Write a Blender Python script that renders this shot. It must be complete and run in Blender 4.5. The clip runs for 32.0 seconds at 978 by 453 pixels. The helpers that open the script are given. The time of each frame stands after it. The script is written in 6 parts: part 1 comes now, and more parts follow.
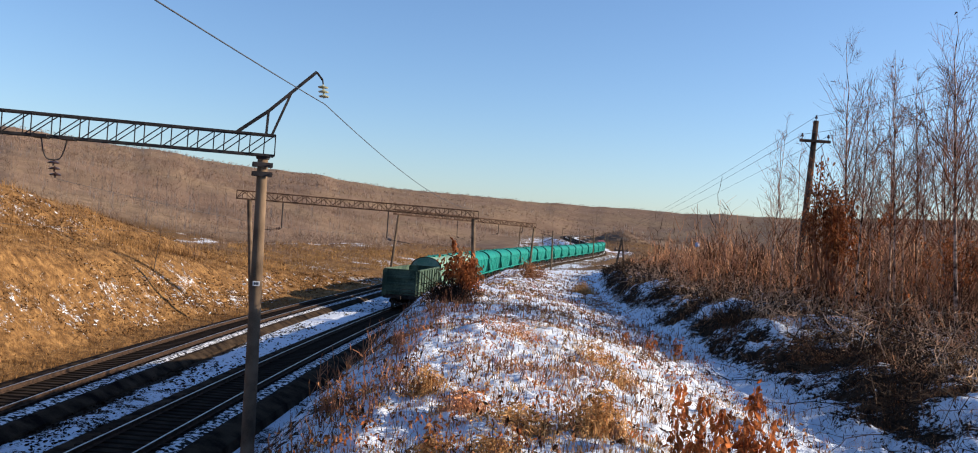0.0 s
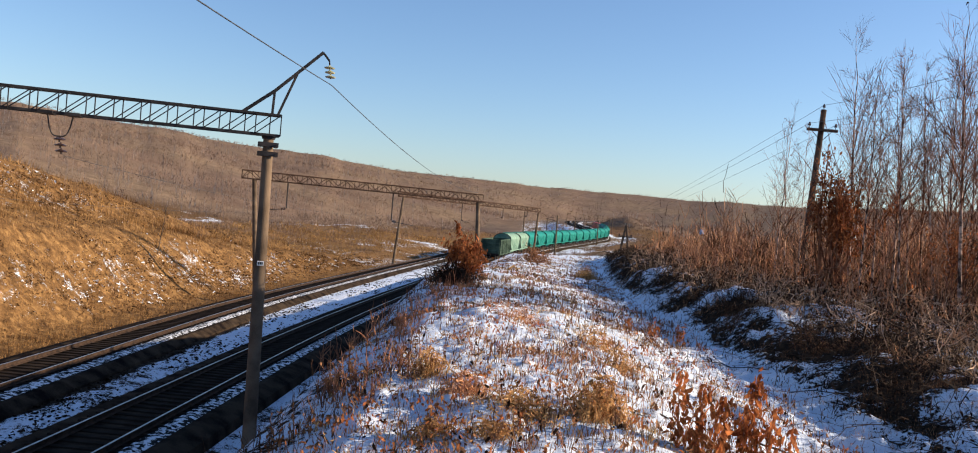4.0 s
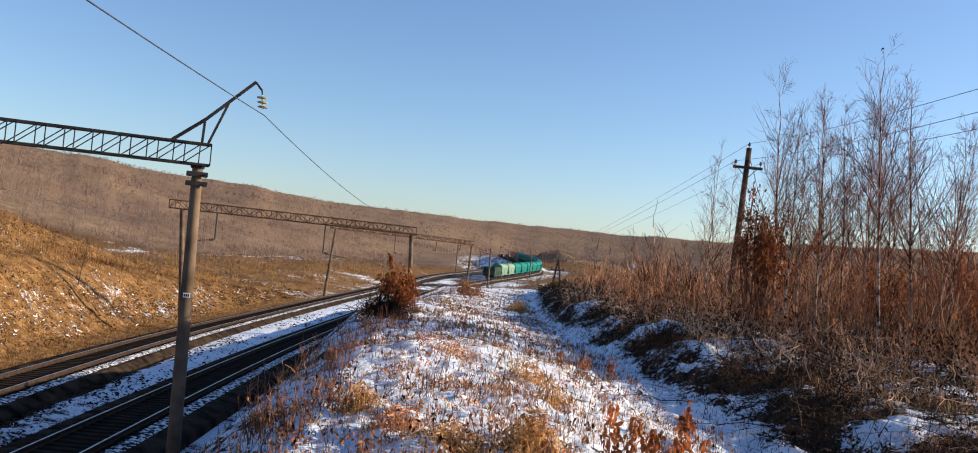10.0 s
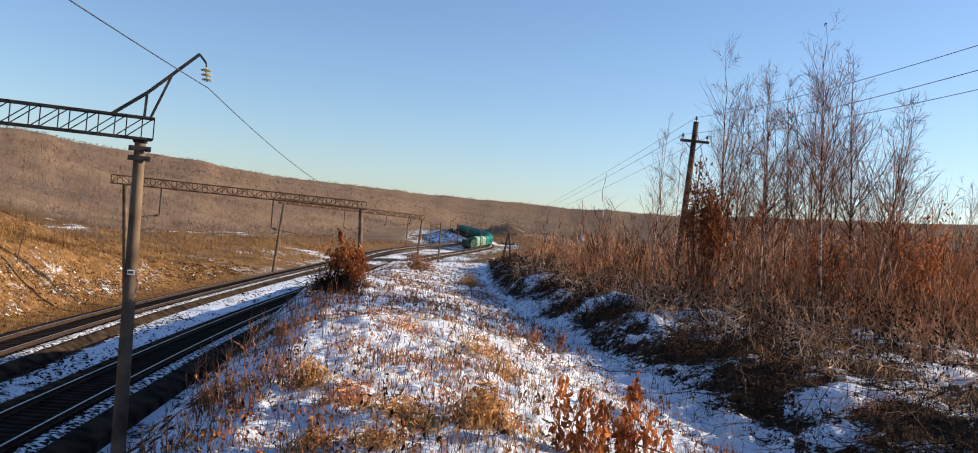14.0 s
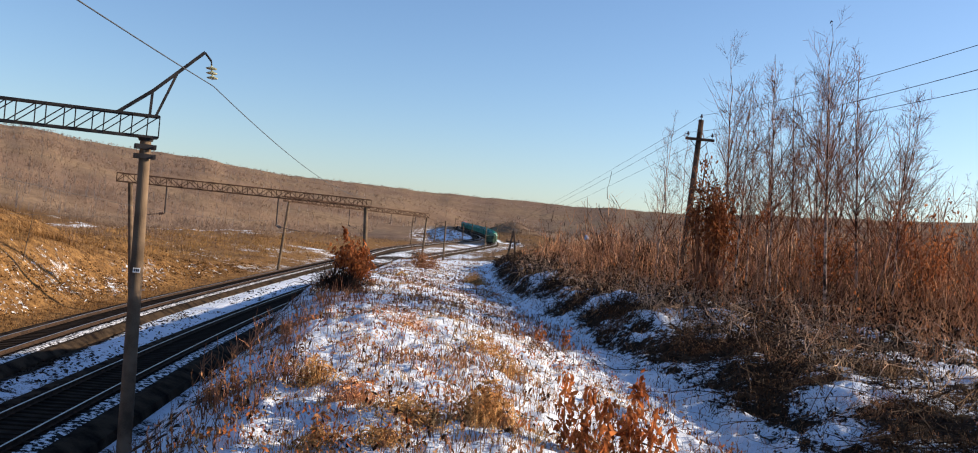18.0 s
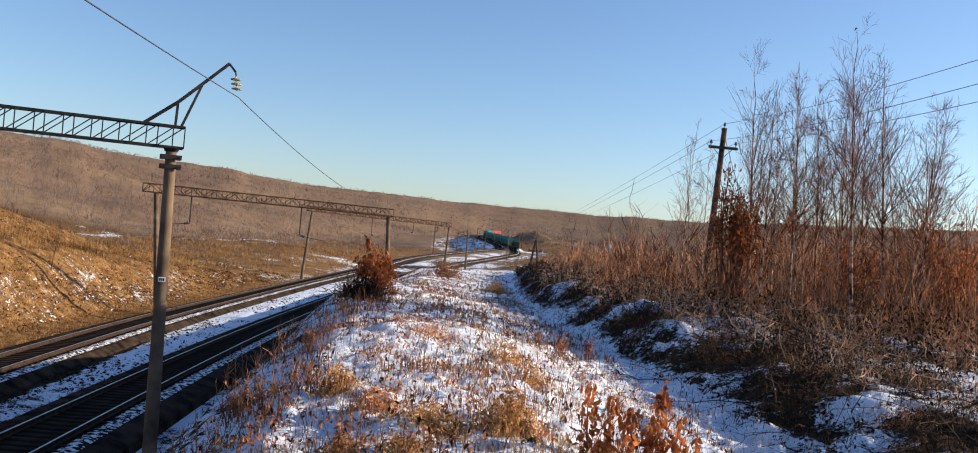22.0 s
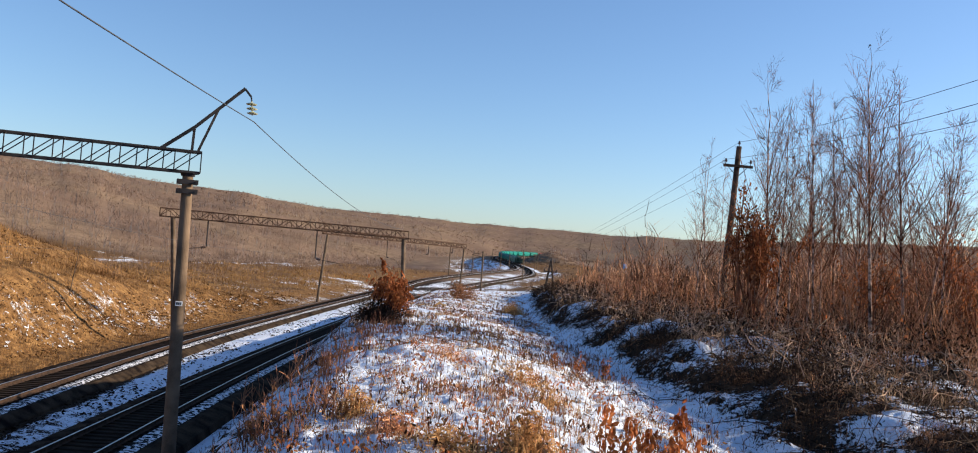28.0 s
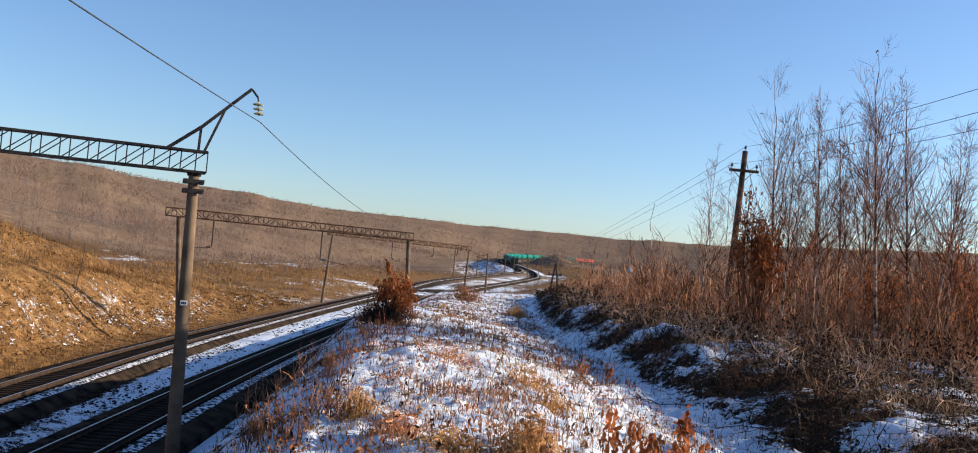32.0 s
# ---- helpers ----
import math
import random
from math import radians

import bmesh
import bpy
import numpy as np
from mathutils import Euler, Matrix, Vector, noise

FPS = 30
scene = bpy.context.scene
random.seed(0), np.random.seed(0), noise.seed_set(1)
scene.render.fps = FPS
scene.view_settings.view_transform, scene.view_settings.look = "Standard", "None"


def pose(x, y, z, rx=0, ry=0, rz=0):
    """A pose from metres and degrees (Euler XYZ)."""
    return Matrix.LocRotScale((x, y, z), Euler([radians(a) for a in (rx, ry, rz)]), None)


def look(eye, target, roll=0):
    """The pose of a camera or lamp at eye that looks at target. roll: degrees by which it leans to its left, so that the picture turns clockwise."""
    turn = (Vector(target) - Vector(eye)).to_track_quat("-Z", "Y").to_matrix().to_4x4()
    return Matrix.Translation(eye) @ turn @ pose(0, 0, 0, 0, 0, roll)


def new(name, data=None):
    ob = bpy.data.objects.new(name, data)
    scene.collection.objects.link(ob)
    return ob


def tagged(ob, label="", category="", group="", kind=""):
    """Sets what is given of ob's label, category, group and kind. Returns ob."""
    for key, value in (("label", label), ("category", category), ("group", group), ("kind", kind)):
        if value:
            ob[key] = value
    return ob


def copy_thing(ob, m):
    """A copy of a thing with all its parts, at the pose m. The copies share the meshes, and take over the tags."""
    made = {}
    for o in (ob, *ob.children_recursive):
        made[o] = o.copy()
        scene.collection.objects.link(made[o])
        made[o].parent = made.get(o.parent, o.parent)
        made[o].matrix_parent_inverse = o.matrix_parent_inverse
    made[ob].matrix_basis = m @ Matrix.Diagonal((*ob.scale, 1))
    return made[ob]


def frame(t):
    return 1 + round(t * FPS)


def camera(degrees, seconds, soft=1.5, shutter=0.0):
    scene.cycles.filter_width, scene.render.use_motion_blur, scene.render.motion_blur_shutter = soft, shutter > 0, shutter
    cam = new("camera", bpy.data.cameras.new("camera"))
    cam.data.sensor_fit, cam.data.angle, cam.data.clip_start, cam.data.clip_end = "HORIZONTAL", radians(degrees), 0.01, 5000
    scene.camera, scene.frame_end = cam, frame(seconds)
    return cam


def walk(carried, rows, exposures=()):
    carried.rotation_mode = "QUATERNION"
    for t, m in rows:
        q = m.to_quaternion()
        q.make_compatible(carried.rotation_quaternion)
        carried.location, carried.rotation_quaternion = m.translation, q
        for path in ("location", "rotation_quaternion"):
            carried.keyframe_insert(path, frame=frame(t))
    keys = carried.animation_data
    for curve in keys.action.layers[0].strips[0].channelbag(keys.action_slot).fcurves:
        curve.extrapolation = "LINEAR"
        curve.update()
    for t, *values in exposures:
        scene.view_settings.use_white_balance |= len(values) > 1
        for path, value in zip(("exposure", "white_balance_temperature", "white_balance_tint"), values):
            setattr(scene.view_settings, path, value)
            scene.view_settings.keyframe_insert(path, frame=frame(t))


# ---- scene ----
# Camera: hand-held at one spot on the ridge beside the line; it only turns.
EYE = (0.0, 0.0, 6.35)
cam = camera(58.08, 32.0, soft=1.0)
PATH = [
    (0, 0.22, 0.25, 3.91), (0.5, 0.27, 0.16, 3.97), (1, 0.32, -0.04, 4.03), (1.5, 0.24, -0.14, 4.10),
    (2, 0.27, -0.23, 4.18), (2.5, 0.31, -0.44, 4.40), (3, 0.35, -0.67, 4.54), (3.5, 0.41, -0.80, 4.72),
    (5.5, 0.33, -0.85, 5.13), (6, 0.30, -0.90, 5.20), (6.5, 0.13, -0.93, 5.40), (7, -0.50, -0.89, 5.29),
    (7.5, -0.63, -0.75, 5.40), (8, -0.54, 0.27, 5.55), (8.5, -0.48, 1.13, 5.51), (9, -0.50, 1.47, 5.57),
    (9.5, -1.00, 1.63, 5.54), (10, -3.70, 1.69, 5.33), (10.5, -6.11, 1.61, 5.22), (11, -7.05, 1.17, 5.21),
    (11.5, -7.13, 0.85, 5.28), (12, -7.15, 0.65, 5.11), (12.5, -7.06, 0.49, 4.98), (13, -7.13, 0.35, 4.95),
    (13.5, -7.09, 0.30, 4.95), (14, -7.07, 0.30, 4.94), (14.5, -7.08, 0.30, 4.92), (16.5, -7.05, 0.15, 4.96),
    (17, -6.96, 0.09, 4.98), (17.5, -6.85, 0.07, 5.02), (18, -6.77, 0.15, 4.96), (18.5, -6.63, 0.16, 4.91),
    (19, -6.42, 0.28, 4.97), (19.5, -5.98, 0.32, 4.95), (20, -5.91, 0.38, 4.95), (20.5, -5.79, 0.43, 4.96),
    (21, -5.70, 0.49, 4.97), (21.5, -5.40, 0.52, 5.01), (22, -5.28, 0.62, 4.88), (22.5, -5.14, 0.78, 4.54),
    (23, -5.02, 1.09, 4.10), (23.5, -4.91, 1.13, 4.06), (24, -4.80, 1.19, 4.14), (24.5, -4.55, 1.27, 4.25),
    (25, -4.49, 1.31, 4.26), (25.5, -4.41, 1.36, 4.31), (27.5, -4.19, 1.85, 4.29), (28, -4.20, 1.91, 4.31),
    (28.5, -4.19, 1.97, 4.44), (29, -4.16, 2.08, 4.47), (29.5, -4.17, 2.21, 4.61), (30, -4.10, 2.33, 4.69),
    (30.5, -4.05, 2.33, 4.67), (31, -3.98, 2.30, 4.76), (31.5, -3.91, 2.03, 4.89), (32, -3.86, 2.04, 4.86),
]
walk(cam, [(t, pose(*EYE, 90 + p, 0, w) @ pose(0, 0, 0, 0, 0, r)) for t, w, p, r in PATH], exposures=[(0, 0.97, 5600, 14), (3, 0.97, 5750, 14), (8, 0.97, 5720, 14), (12, 0.97, 5840, 14), (20, 0.97, 5830, 14), (25, 0.97, 5690, 14), (28, 0.97, 5610, 13), (32, 0.97, 5610, 13)])

# World and sun: clear winter afternoon, sun low on the right.
SUN_EL, SUN_AZ = 18.6, 4.0          # height, and turn from +x towards +y
world = bpy.data.worlds.new("sky")
scene.world = world
world.use_nodes = True
wn = world.node_tree.nodes
sky = wn.new("ShaderNodeTexSky")
sky.sky_type, sky.sun_disc = "NISHITA", False
sky.sun_elevation, sky.sun_rotation = radians(SUN_EL), radians(90 - SUN_AZ)
sky.air_density, sky.dust_density, sky.ozone_density = 1.0, 0.5, 2.5
world.node_tree.links.new(sky.outputs[0], wn["Background"].inputs[0])
wn["Background"].inputs[1].default_value = 0.08
sun = new("sun", bpy.data.lights.new("sun", "SUN"))
sun.data.energy, sun.data.angle, sun.data.color = 5.0, radians(0.6), (1.0, 0.78, 0.50)
sun_way = Vector((math.cos(radians(SUN_EL)) * math.cos(radians(SUN_AZ)), math.cos(radians(SUN_EL)) * math.sin(radians(SUN_AZ)), math.sin(radians(SUN_EL))))
sun.matrix_world = look(sun_way * 100, (0, 0, 0))


rng = np.random.default_rng(7)


# ---- mesh helpers ----
def mesh_np(name, verts, faces, mat=None, smooth=False, mats=None, idx=None):
    """A mesh from an (n, 3) array and an (m, k) array of faces."""
    me = bpy.data.meshes.new(name)
    verts, faces = np.asarray(verts, np.float32), np.asarray(faces, np.int32)
    k = faces.shape[1]
    me.vertices.add(len(verts))
    me.vertices.foreach_set("co", verts.ravel())
    me.loops.add(faces.size)
    me.loops.foreach_set("vertex_index", faces.ravel())
    me.polygons.add(len(faces))
    me.polygons.foreach_set("loop_start", np.arange(0, faces.size, k, dtype=np.int32))
    me.polygons.foreach_set("use_smooth", np.full(len(faces), smooth))
    for m in mats or ([mat] if mat else []):
        me.materials.append(m)
    if idx is not None:
        me.polygons.foreach_set("material_index", np.asarray(idx, np.int32))
    me.update(calc_edges=True)
    return me


def rings(points, radii, sides=3):
    """Tapered tubes along n polylines of k points: verts and quads."""
    p, r = np.asarray(points, float), np.asarray(radii, float)
    n, k, _ = p.shape
    d = np.gradient(p, axis=1)
    d /= np.linalg.norm(d, axis=2, keepdims=True) + 1e-9
    ref = np.where(np.abs(d[..., 2:3]) > 0.9, np.array([1.0, 0, 0]), np.array([0, 0, 1.0]))
    u = np.cross(d, ref)
    u /= np.linalg.norm(u, axis=2, keepdims=True) + 1e-9
    w = np.cross(d, u)
    a = np.arange(sides) * 2 * np.pi / sides
    v = p[:, :, None] + r[:, :, None, None] * (u[:, :, None] * np.cos(a)[:, None] + w[:, :, None] * np.sin(a)[:, None])
    base = (np.arange(n)[:, None, None] * k + np.arange(k - 1)[None, :, None]) * sides
    j = np.arange(sides)[None, None, :]
    q = np.stack([base + j, base + (j + 1) % sides, base + sides + (j + 1) % sides, base + sides + j], -1)
    return v.reshape(-1, 3), q.reshape(-1, 4)


def ribbons(points, widths, side):
    """Flat blades along n polylines: side gives the way in which each blade is wide."""
    p, w = np.asarray(points, float), np.asarray(widths, float)
    n, k, _ = p.shape
    s = np.asarray(side, float)[:, None, :] * w[:, :, None] / 2
    v = np.stack([p - s, p + s], 2).reshape(-1, 3)
    b = (np.arange(n)[:, None] * k + np.arange(k - 1)) * 2
    q = np.stack([b, b + 1, b + 3, b + 2], -1).reshape(-1, 4)
    return v, q


def joined(*pieces):
    vs, fs, off = [], [], 0
    for v, f in pieces:
        vs.append(v), fs.append(np.asarray(f) + off)
        off += len(v)
    return np.concatenate(vs), np.concatenate(fs)


def part(name, me, mat=None, parent=None, label="", m=None):
    """One mesh object under a thing or part. me: a mesh or a bmesh."""
    if isinstance(me, bmesh.types.BMesh):
        data = bpy.data.meshes.new(name)
        me.to_mesh(data)
        me.free()
        me = data
    if mat and not me.materials:
        me.materials.append(mat)
    ob = new(name, me)
    ob.parent = parent
    if m is not None:
        ob.matrix_basis = m
    return tagged(ob, label)


def thing(name, m=None, label="", category="", group="", kind=""):
    ob = new(name)
    ob.empty_display_size = 0.3
    if m is not None:
        ob.matrix_basis = m
    return tagged(ob, label, category, group, kind)


def bm_box(bm, x0, x1, y0, y1, z0, z1, bevel=0.0, m=None):
    made = bmesh.ops.create_cube(bm, size=1)["verts"]
    for v in made:
        v.co = Vector(((x0 + x1) / 2 + v.co.x * (x1 - x0), (y0 + y1) / 2 + v.co.y * (y1 - y0), (z0 + z1) / 2 + v.co.z * (z1 - z0)))
    if bevel:
        edges = {e for v in made for e in v.link_edges}
        got = bmesh.ops.bevel(bm, geom=list(edges), offset=bevel, segments=1, affect="EDGES")
        made = list({v for f in got["faces"] for v in f.verts} | {v for v in made if v.is_valid})
    if m is not None:
        bmesh.ops.transform(bm, matrix=m, verts=[v for v in made if v.is_valid])
    return made


def bm_rod(bm, a, b, r, r2=None, sides=8, caps=True):
    a, b = Vector(a), Vector(b)
    turn = (b - a).to_track_quat("Z", "Y").to_matrix().to_4x4()
    return bmesh.ops.create_cone(bm, cap_ends=caps, segments=sides, radius1=r, radius2=r if r2 is None else r2,
                                 depth=(b - a).length, matrix=Matrix.Translation((a + b) / 2) @ turn)["verts"]


def rod(a, b, r, r2=None, sides=8):
    bm = bmesh.new()
    bm_rod(bm, a, b, r, r2, sides)
    return bm


def angle_bar(a, b, w, t=0.012):
    """A steel angle from a to b: two thin legs at a right angle."""
    a, b = Vector(a), Vector(b)
    turn = Matrix.Translation(a) @ (b - a).to_track_quat("Z", "Y").to_matrix().to_4x4()
    bm = bmesh.new()
    n, t = (b - a).length, max(t, w * 0.22)
    bm_box(bm, -w / 2, w / 2, -w / 2, -w / 2 + t, 0, n, m=turn)
    bm_box(bm, -w / 2, -w / 2 + t, -w / 2 + t, w / 2, 0, n, m=turn)
    return bm


# ---- noise in numpy ----
def vnoise(x, y, seed=0):
    """Smooth value noise, -1 to 1, one lattice step a unit."""
    xi, yi = np.floor(x).astype(np.int64), np.floor(y).astype(np.int64)
    fx, fy = x - xi, y - yi
    fx, fy = fx * fx * (3 - 2 * fx), fy * fy * (3 - 2 * fy)

    def h(a, b):
        n = (a * 374761393 + b * 668265263 + seed * 974634777) & 0xFFFFFFFF
        n = ((n ^ (n >> 13)) * 1274126177) & 0xFFFFFFFF
        return ((n ^ (n >> 16)) & 0xFFFF) / 32767.5 - 1

    return (h(xi, yi) * (1 - fx) + h(xi + 1, yi) * fx) * (1 - fy) + (h(xi, yi + 1) * (1 - fx) + h(xi + 1, yi + 1) * fx) * fy


def fbm(x, y, octaves=4, seed=0):
    total, amp = 0, 0.5
    for o in range(octaves):
        total = total + amp * vnoise(x * 2**o + 17.3 * o, y * 2**o - 9.1 * o, seed + o)
        amp /= 2
    return total


def step(a, b, x):
    t = np.clip((x - a) / (b - a), 0, 1)
    return t * t * (3 - 2 * t)


# ---- materials ----
def material(name, dark, light, scale=8.0, rough=0.8, metal=0.0, bump=0.3, fine=60.0, spread=(0.35, 0.65), coords="Object", distance=0.02, random_shift=0.0, spec=0.1, thin=0.0):
    """Two base colours mixed by noise at two scales, with relief."""
    mat = bpy.data.materials.new(name)
    mat.use_nodes = True
    nt = mat.node_tree
    b = nt.nodes["Principled BSDF"]
    tc = nt.nodes.new("ShaderNodeTexCoord")
    big, small = nt.nodes.new("ShaderNodeTexNoise"), nt.nodes.new("ShaderNodeTexNoise")
    big.inputs["Scale"].default_value, small.inputs["Scale"].default_value = scale, fine
    big.inputs["Detail"].default_value, small.inputs["Detail"].default_value = 5, 4
    add = nt.nodes.new("ShaderNodeMath")
    add.operation = "MULTIPLY_ADD"
    add.inputs[1].default_value = 0.35
    ramp = nt.nodes.new("ShaderNodeValToRGB")
    ramp.color_ramp.elements[0].position, ramp.color_ramp.elements[1].position = spread[0] + 0.17, spread[1] + 0.17
    ramp.color_ramp.elements[0].color, ramp.color_ramp.elements[1].color = (*dark, 1), (*light, 1)
    for n in (big, small):
        nt.links.new(tc.outputs[coords], n.inputs["Vector"])
    nt.links.new(small.outputs[0], add.inputs[0])
    nt.links.new(big.outputs[0], add.inputs[2])
    nt.links.new(add.outputs[0], ramp.inputs[0])
    out = ramp.outputs[0]
    if random_shift:
        isl = nt.nodes.new("ShaderNodeNewGeometry")
        hsv = nt.nodes.new("ShaderNodeHueSaturation")
        mul = nt.nodes.new("ShaderNodeMapRange")
        mul.inputs[3].default_value, mul.inputs[4].default_value = 1 - random_shift, 1 + random_shift
        nt.links.new(isl.outputs["Random Per Island"], mul.inputs[0])
        nt.links.new(mul.outputs[0], hsv.inputs["Value"])
        nt.links.new(out, hsv.inputs["Color"])
        out = hsv.outputs[0]
    nt.links.new(out, b.inputs["Base Color"])
    b.inputs["Roughness"].default_value, b.inputs["Metallic"].default_value = rough, metal
    b.inputs["Specular IOR Level"].default_value = spec
    if thin:
        # thin dry leaves and blades let part of the light through
        tr, mx = nt.nodes.new("ShaderNodeBsdfTranslucent"), nt.nodes.new("ShaderNodeMixShader")
        mx.inputs[0].default_value = thin
        nt.links.new(out, tr.inputs["Color"])
        nt.links.new(b.outputs[0], mx.inputs[1]), nt.links.new(tr.outputs[0], mx.inputs[2])
        nt.links.new(mx.outputs[0], nt.nodes["Material Output"].inputs[0])
    if bump:
        bp = nt.nodes.new("ShaderNodeBump")
        bp.inputs["Strength"].default_value, bp.inputs["Distance"].default_value = bump, distance
        nt.links.new(add.outputs[0], bp.inputs["Height"])
        nt.links.new(bp.outputs[0], b.inputs["Normal"])
    return mat


CONCRETE = material("weathered concrete", (0.085, 0.060, 0.040), (0.19, 0.135, 0.088), 1.5, 0.9, bump=0.4)
STEEL = material("dark painted steel", (0.018, 0.018, 0.02), (0.05, 0.045, 0.045), 3, 0.6, 0.3)
RUST_STEEL = material("rusty steel", (0.035, 0.022, 0.016), (0.10, 0.058, 0.038), 4, 0.8, 0.2)
RAIL_TOP = material("polished rail head", (0.26, 0.25, 0.24), (0.44, 0.42, 0.40), 3, 0.36, 0.9, 0.05)
RAIL_WEB = material("rusted rail web", (0.022, 0.015, 0.011), (0.06, 0.037, 0.025), 5, 0.85, 0.1)
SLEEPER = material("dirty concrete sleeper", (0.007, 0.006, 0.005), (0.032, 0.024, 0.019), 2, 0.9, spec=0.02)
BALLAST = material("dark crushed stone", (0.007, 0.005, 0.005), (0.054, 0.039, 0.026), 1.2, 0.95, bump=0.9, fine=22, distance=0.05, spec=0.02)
BALLAST_SNOW = material("snow crust on ballast", (0.014, 0.013, 0.012), (0.72, 0.74, 0.78), 5.5, 0.8, bump=0.6, fine=16, spread=(0.49, 0.54), distance=0.04, spec=0.05)
WIRE = material("dull wire", (0.05, 0.05, 0.055), (0.09, 0.09, 0.09), 5, 0.6, 0.5, 0)
WHITE_PLATE = material("weathered white enamel", (0.62, 0.63, 0.64), (0.82, 0.83, 0.84), 12, 0.5, bump=0.05)
GLASS_INS = material("yellowish glass insulator", (0.30, 0.30, 0.16), (0.55, 0.55, 0.36), 6, 0.15, bump=0.0, spec=0.6)
BROWN_INS = material("brown glazed porcelain", (0.035, 0.02, 0.016), (0.07, 0.04, 0.03), 6, 0.25, bump=0.0, spec=0.6)
POLE_WOOD = material("tarred pole wood", (0.045, 0.032, 0.024), (0.13, 0.09, 0.065), 3, 0.9)
GREEN = material("teal green wagon paint", (0.007, 0.12, 0.10), (0.018, 0.22, 0.185), 0.7, 0.55, bump=0.05, fine=9)
GREEN_DUST = material("faded dusty green wagon paint", (0.10, 0.20, 0.15), (0.24, 0.34, 0.26), 0.7, 0.7, bump=0.05, fine=9)
GREEN_ROOF = material("green roof paint", (0.01, 0.13, 0.105), (0.025, 0.24, 0.18), 0.9, 0.5, bump=0.05, fine=9)
OLIVE = material("worn olive green wagon paint", (0.022, 0.042, 0.032), (0.085, 0.125, 0.088), 0.9, 0.8, bump=0.1, fine=7)
UNDER = material("black oily running gear", (0.012, 0.011, 0.010), (0.04, 0.034, 0.03), 3, 0.7, 0.2)
WHEEL = material("worn wheel steel", (0.06, 0.05, 0.045), (0.16, 0.14, 0.12), 4, 0.5, 0.6)
LOCO_RED = material("red locomotive paint", (0.28, 0.03, 0.025), (0.40, 0.055, 0.04), 1, 0.45, bump=0.03)
LOCO_GREY = material("dusty red locomotive paint", (0.24, 0.05, 0.04), (0.36, 0.10, 0.08), 1, 0.45, bump=0.03)
DARK_GLASS = material("dark cab glass", (0.01, 0.012, 0.014), (0.02, 0.022, 0.025), 2, 0.08, bump=0.0, spec=0.6)
BIRCH = material("white birch bark with dark marks", (0.045, 0.026, 0.018), (0.50, 0.34, 0.25), 6.0, 0.85, bump=0.4, fine=18, spread=(0.40, 0.58))
TWIG = material("red brown birch twigs", (0.07, 0.027, 0.014), (0.34, 0.14, 0.068), 3, 0.85, bump=0, random_shift=0.35)
TWIG_PALE = material("reddish brown bare shoots", (0.18, 0.085, 0.048), (0.58, 0.32, 0.175), 2, 0.88, bump=0, random_shift=0.4)
BRUSH = material("dry brown brush stems", (0.22, 0.098, 0.047), (0.66, 0.345, 0.175), 1.2, 0.9, bump=0, random_shift=0.45, thin=0.12)
RED_BRUSH = material("red brown brush stems", (0.19, 0.085, 0.043), (0.62, 0.325, 0.165), 1.2, 0.9, bump=0, random_shift=0.5, thin=0.1)
# low umber tone, which also serves as shade along the brow
DARK_BRUSH = material("umber brush stems with shade in their tone", (0.018, 0.010, 0.006), (0.14, 0.070, 0.036), 1.2, 0.9, bump=0, random_shift=0.5)
STRAW = material("pale tan dead stems", (0.15, 0.085, 0.045), (0.58, 0.39, 0.23), 1.2, 0.9, bump=0, random_shift=0.4, thin=0.42)
CANE = material("pale weathered canes", (0.14, 0.080, 0.050), (0.60, 0.40, 0.26), 2, 0.9, bump=0, random_shift=0.45)
# deadwood once more, darkened to carry the shade of the bank face
DARKWOOD = material("dead branches toned down as in shade", (0.008, 0.005, 0.004), (0.065, 0.042, 0.028), 2, 0.9, bump=0.1, random_shift=0.5)
DEADWOOD = material("grey brown dead branches", (0.035, 0.025, 0.019), (0.19, 0.135, 0.092), 2, 0.9, bump=0.1, random_shift=0.4)
WEED = material("red brown weed stems", (0.15, 0.065, 0.036), (0.40, 0.19, 0.10), 2, 0.9, bump=0, random_shift=0.4)
WEED_STALK = material("tan red weed stalks", (0.11, 0.042, 0.024), (0.44, 0.21, 0.115), 2, 0.9, bump=0, random_shift=0.4)
GRASS = material("golden dry grass", (0.40, 0.23, 0.075), (0.70, 0.48, 0.20), 1.5, 0.85, bump=0, random_shift=0.35, thin=0.42)
GRASS_FAR = material("tawny dry hillside grass", (0.14, 0.071, 0.026), (0.47, 0.272, 0.100), 0.12, 0.9, bump=0, fine=1.5, random_shift=0.4, thin=0.2)
GOLD_LEAF = material("golden dry blades", (0.24, 0.105, 0.036), (0.72, 0.45, 0.19), 9, 0.8, bump=0, random_shift=0.55, thin=0.42)
# brown leaves lowered towards black, as shade in hollows and under brush
DARK_LEAF = material("dead leaves in a shade-dark brown", (0.008, 0.005, 0.003), (0.060, 0.030, 0.015), 3, 0.9, bump=0, random_shift=0.5)
BANK_SCRUB = material("brown dead scrub", (0.030, 0.016, 0.008), (0.20, 0.105, 0.042), 3, 0.9, bump=0, random_shift=0.5)
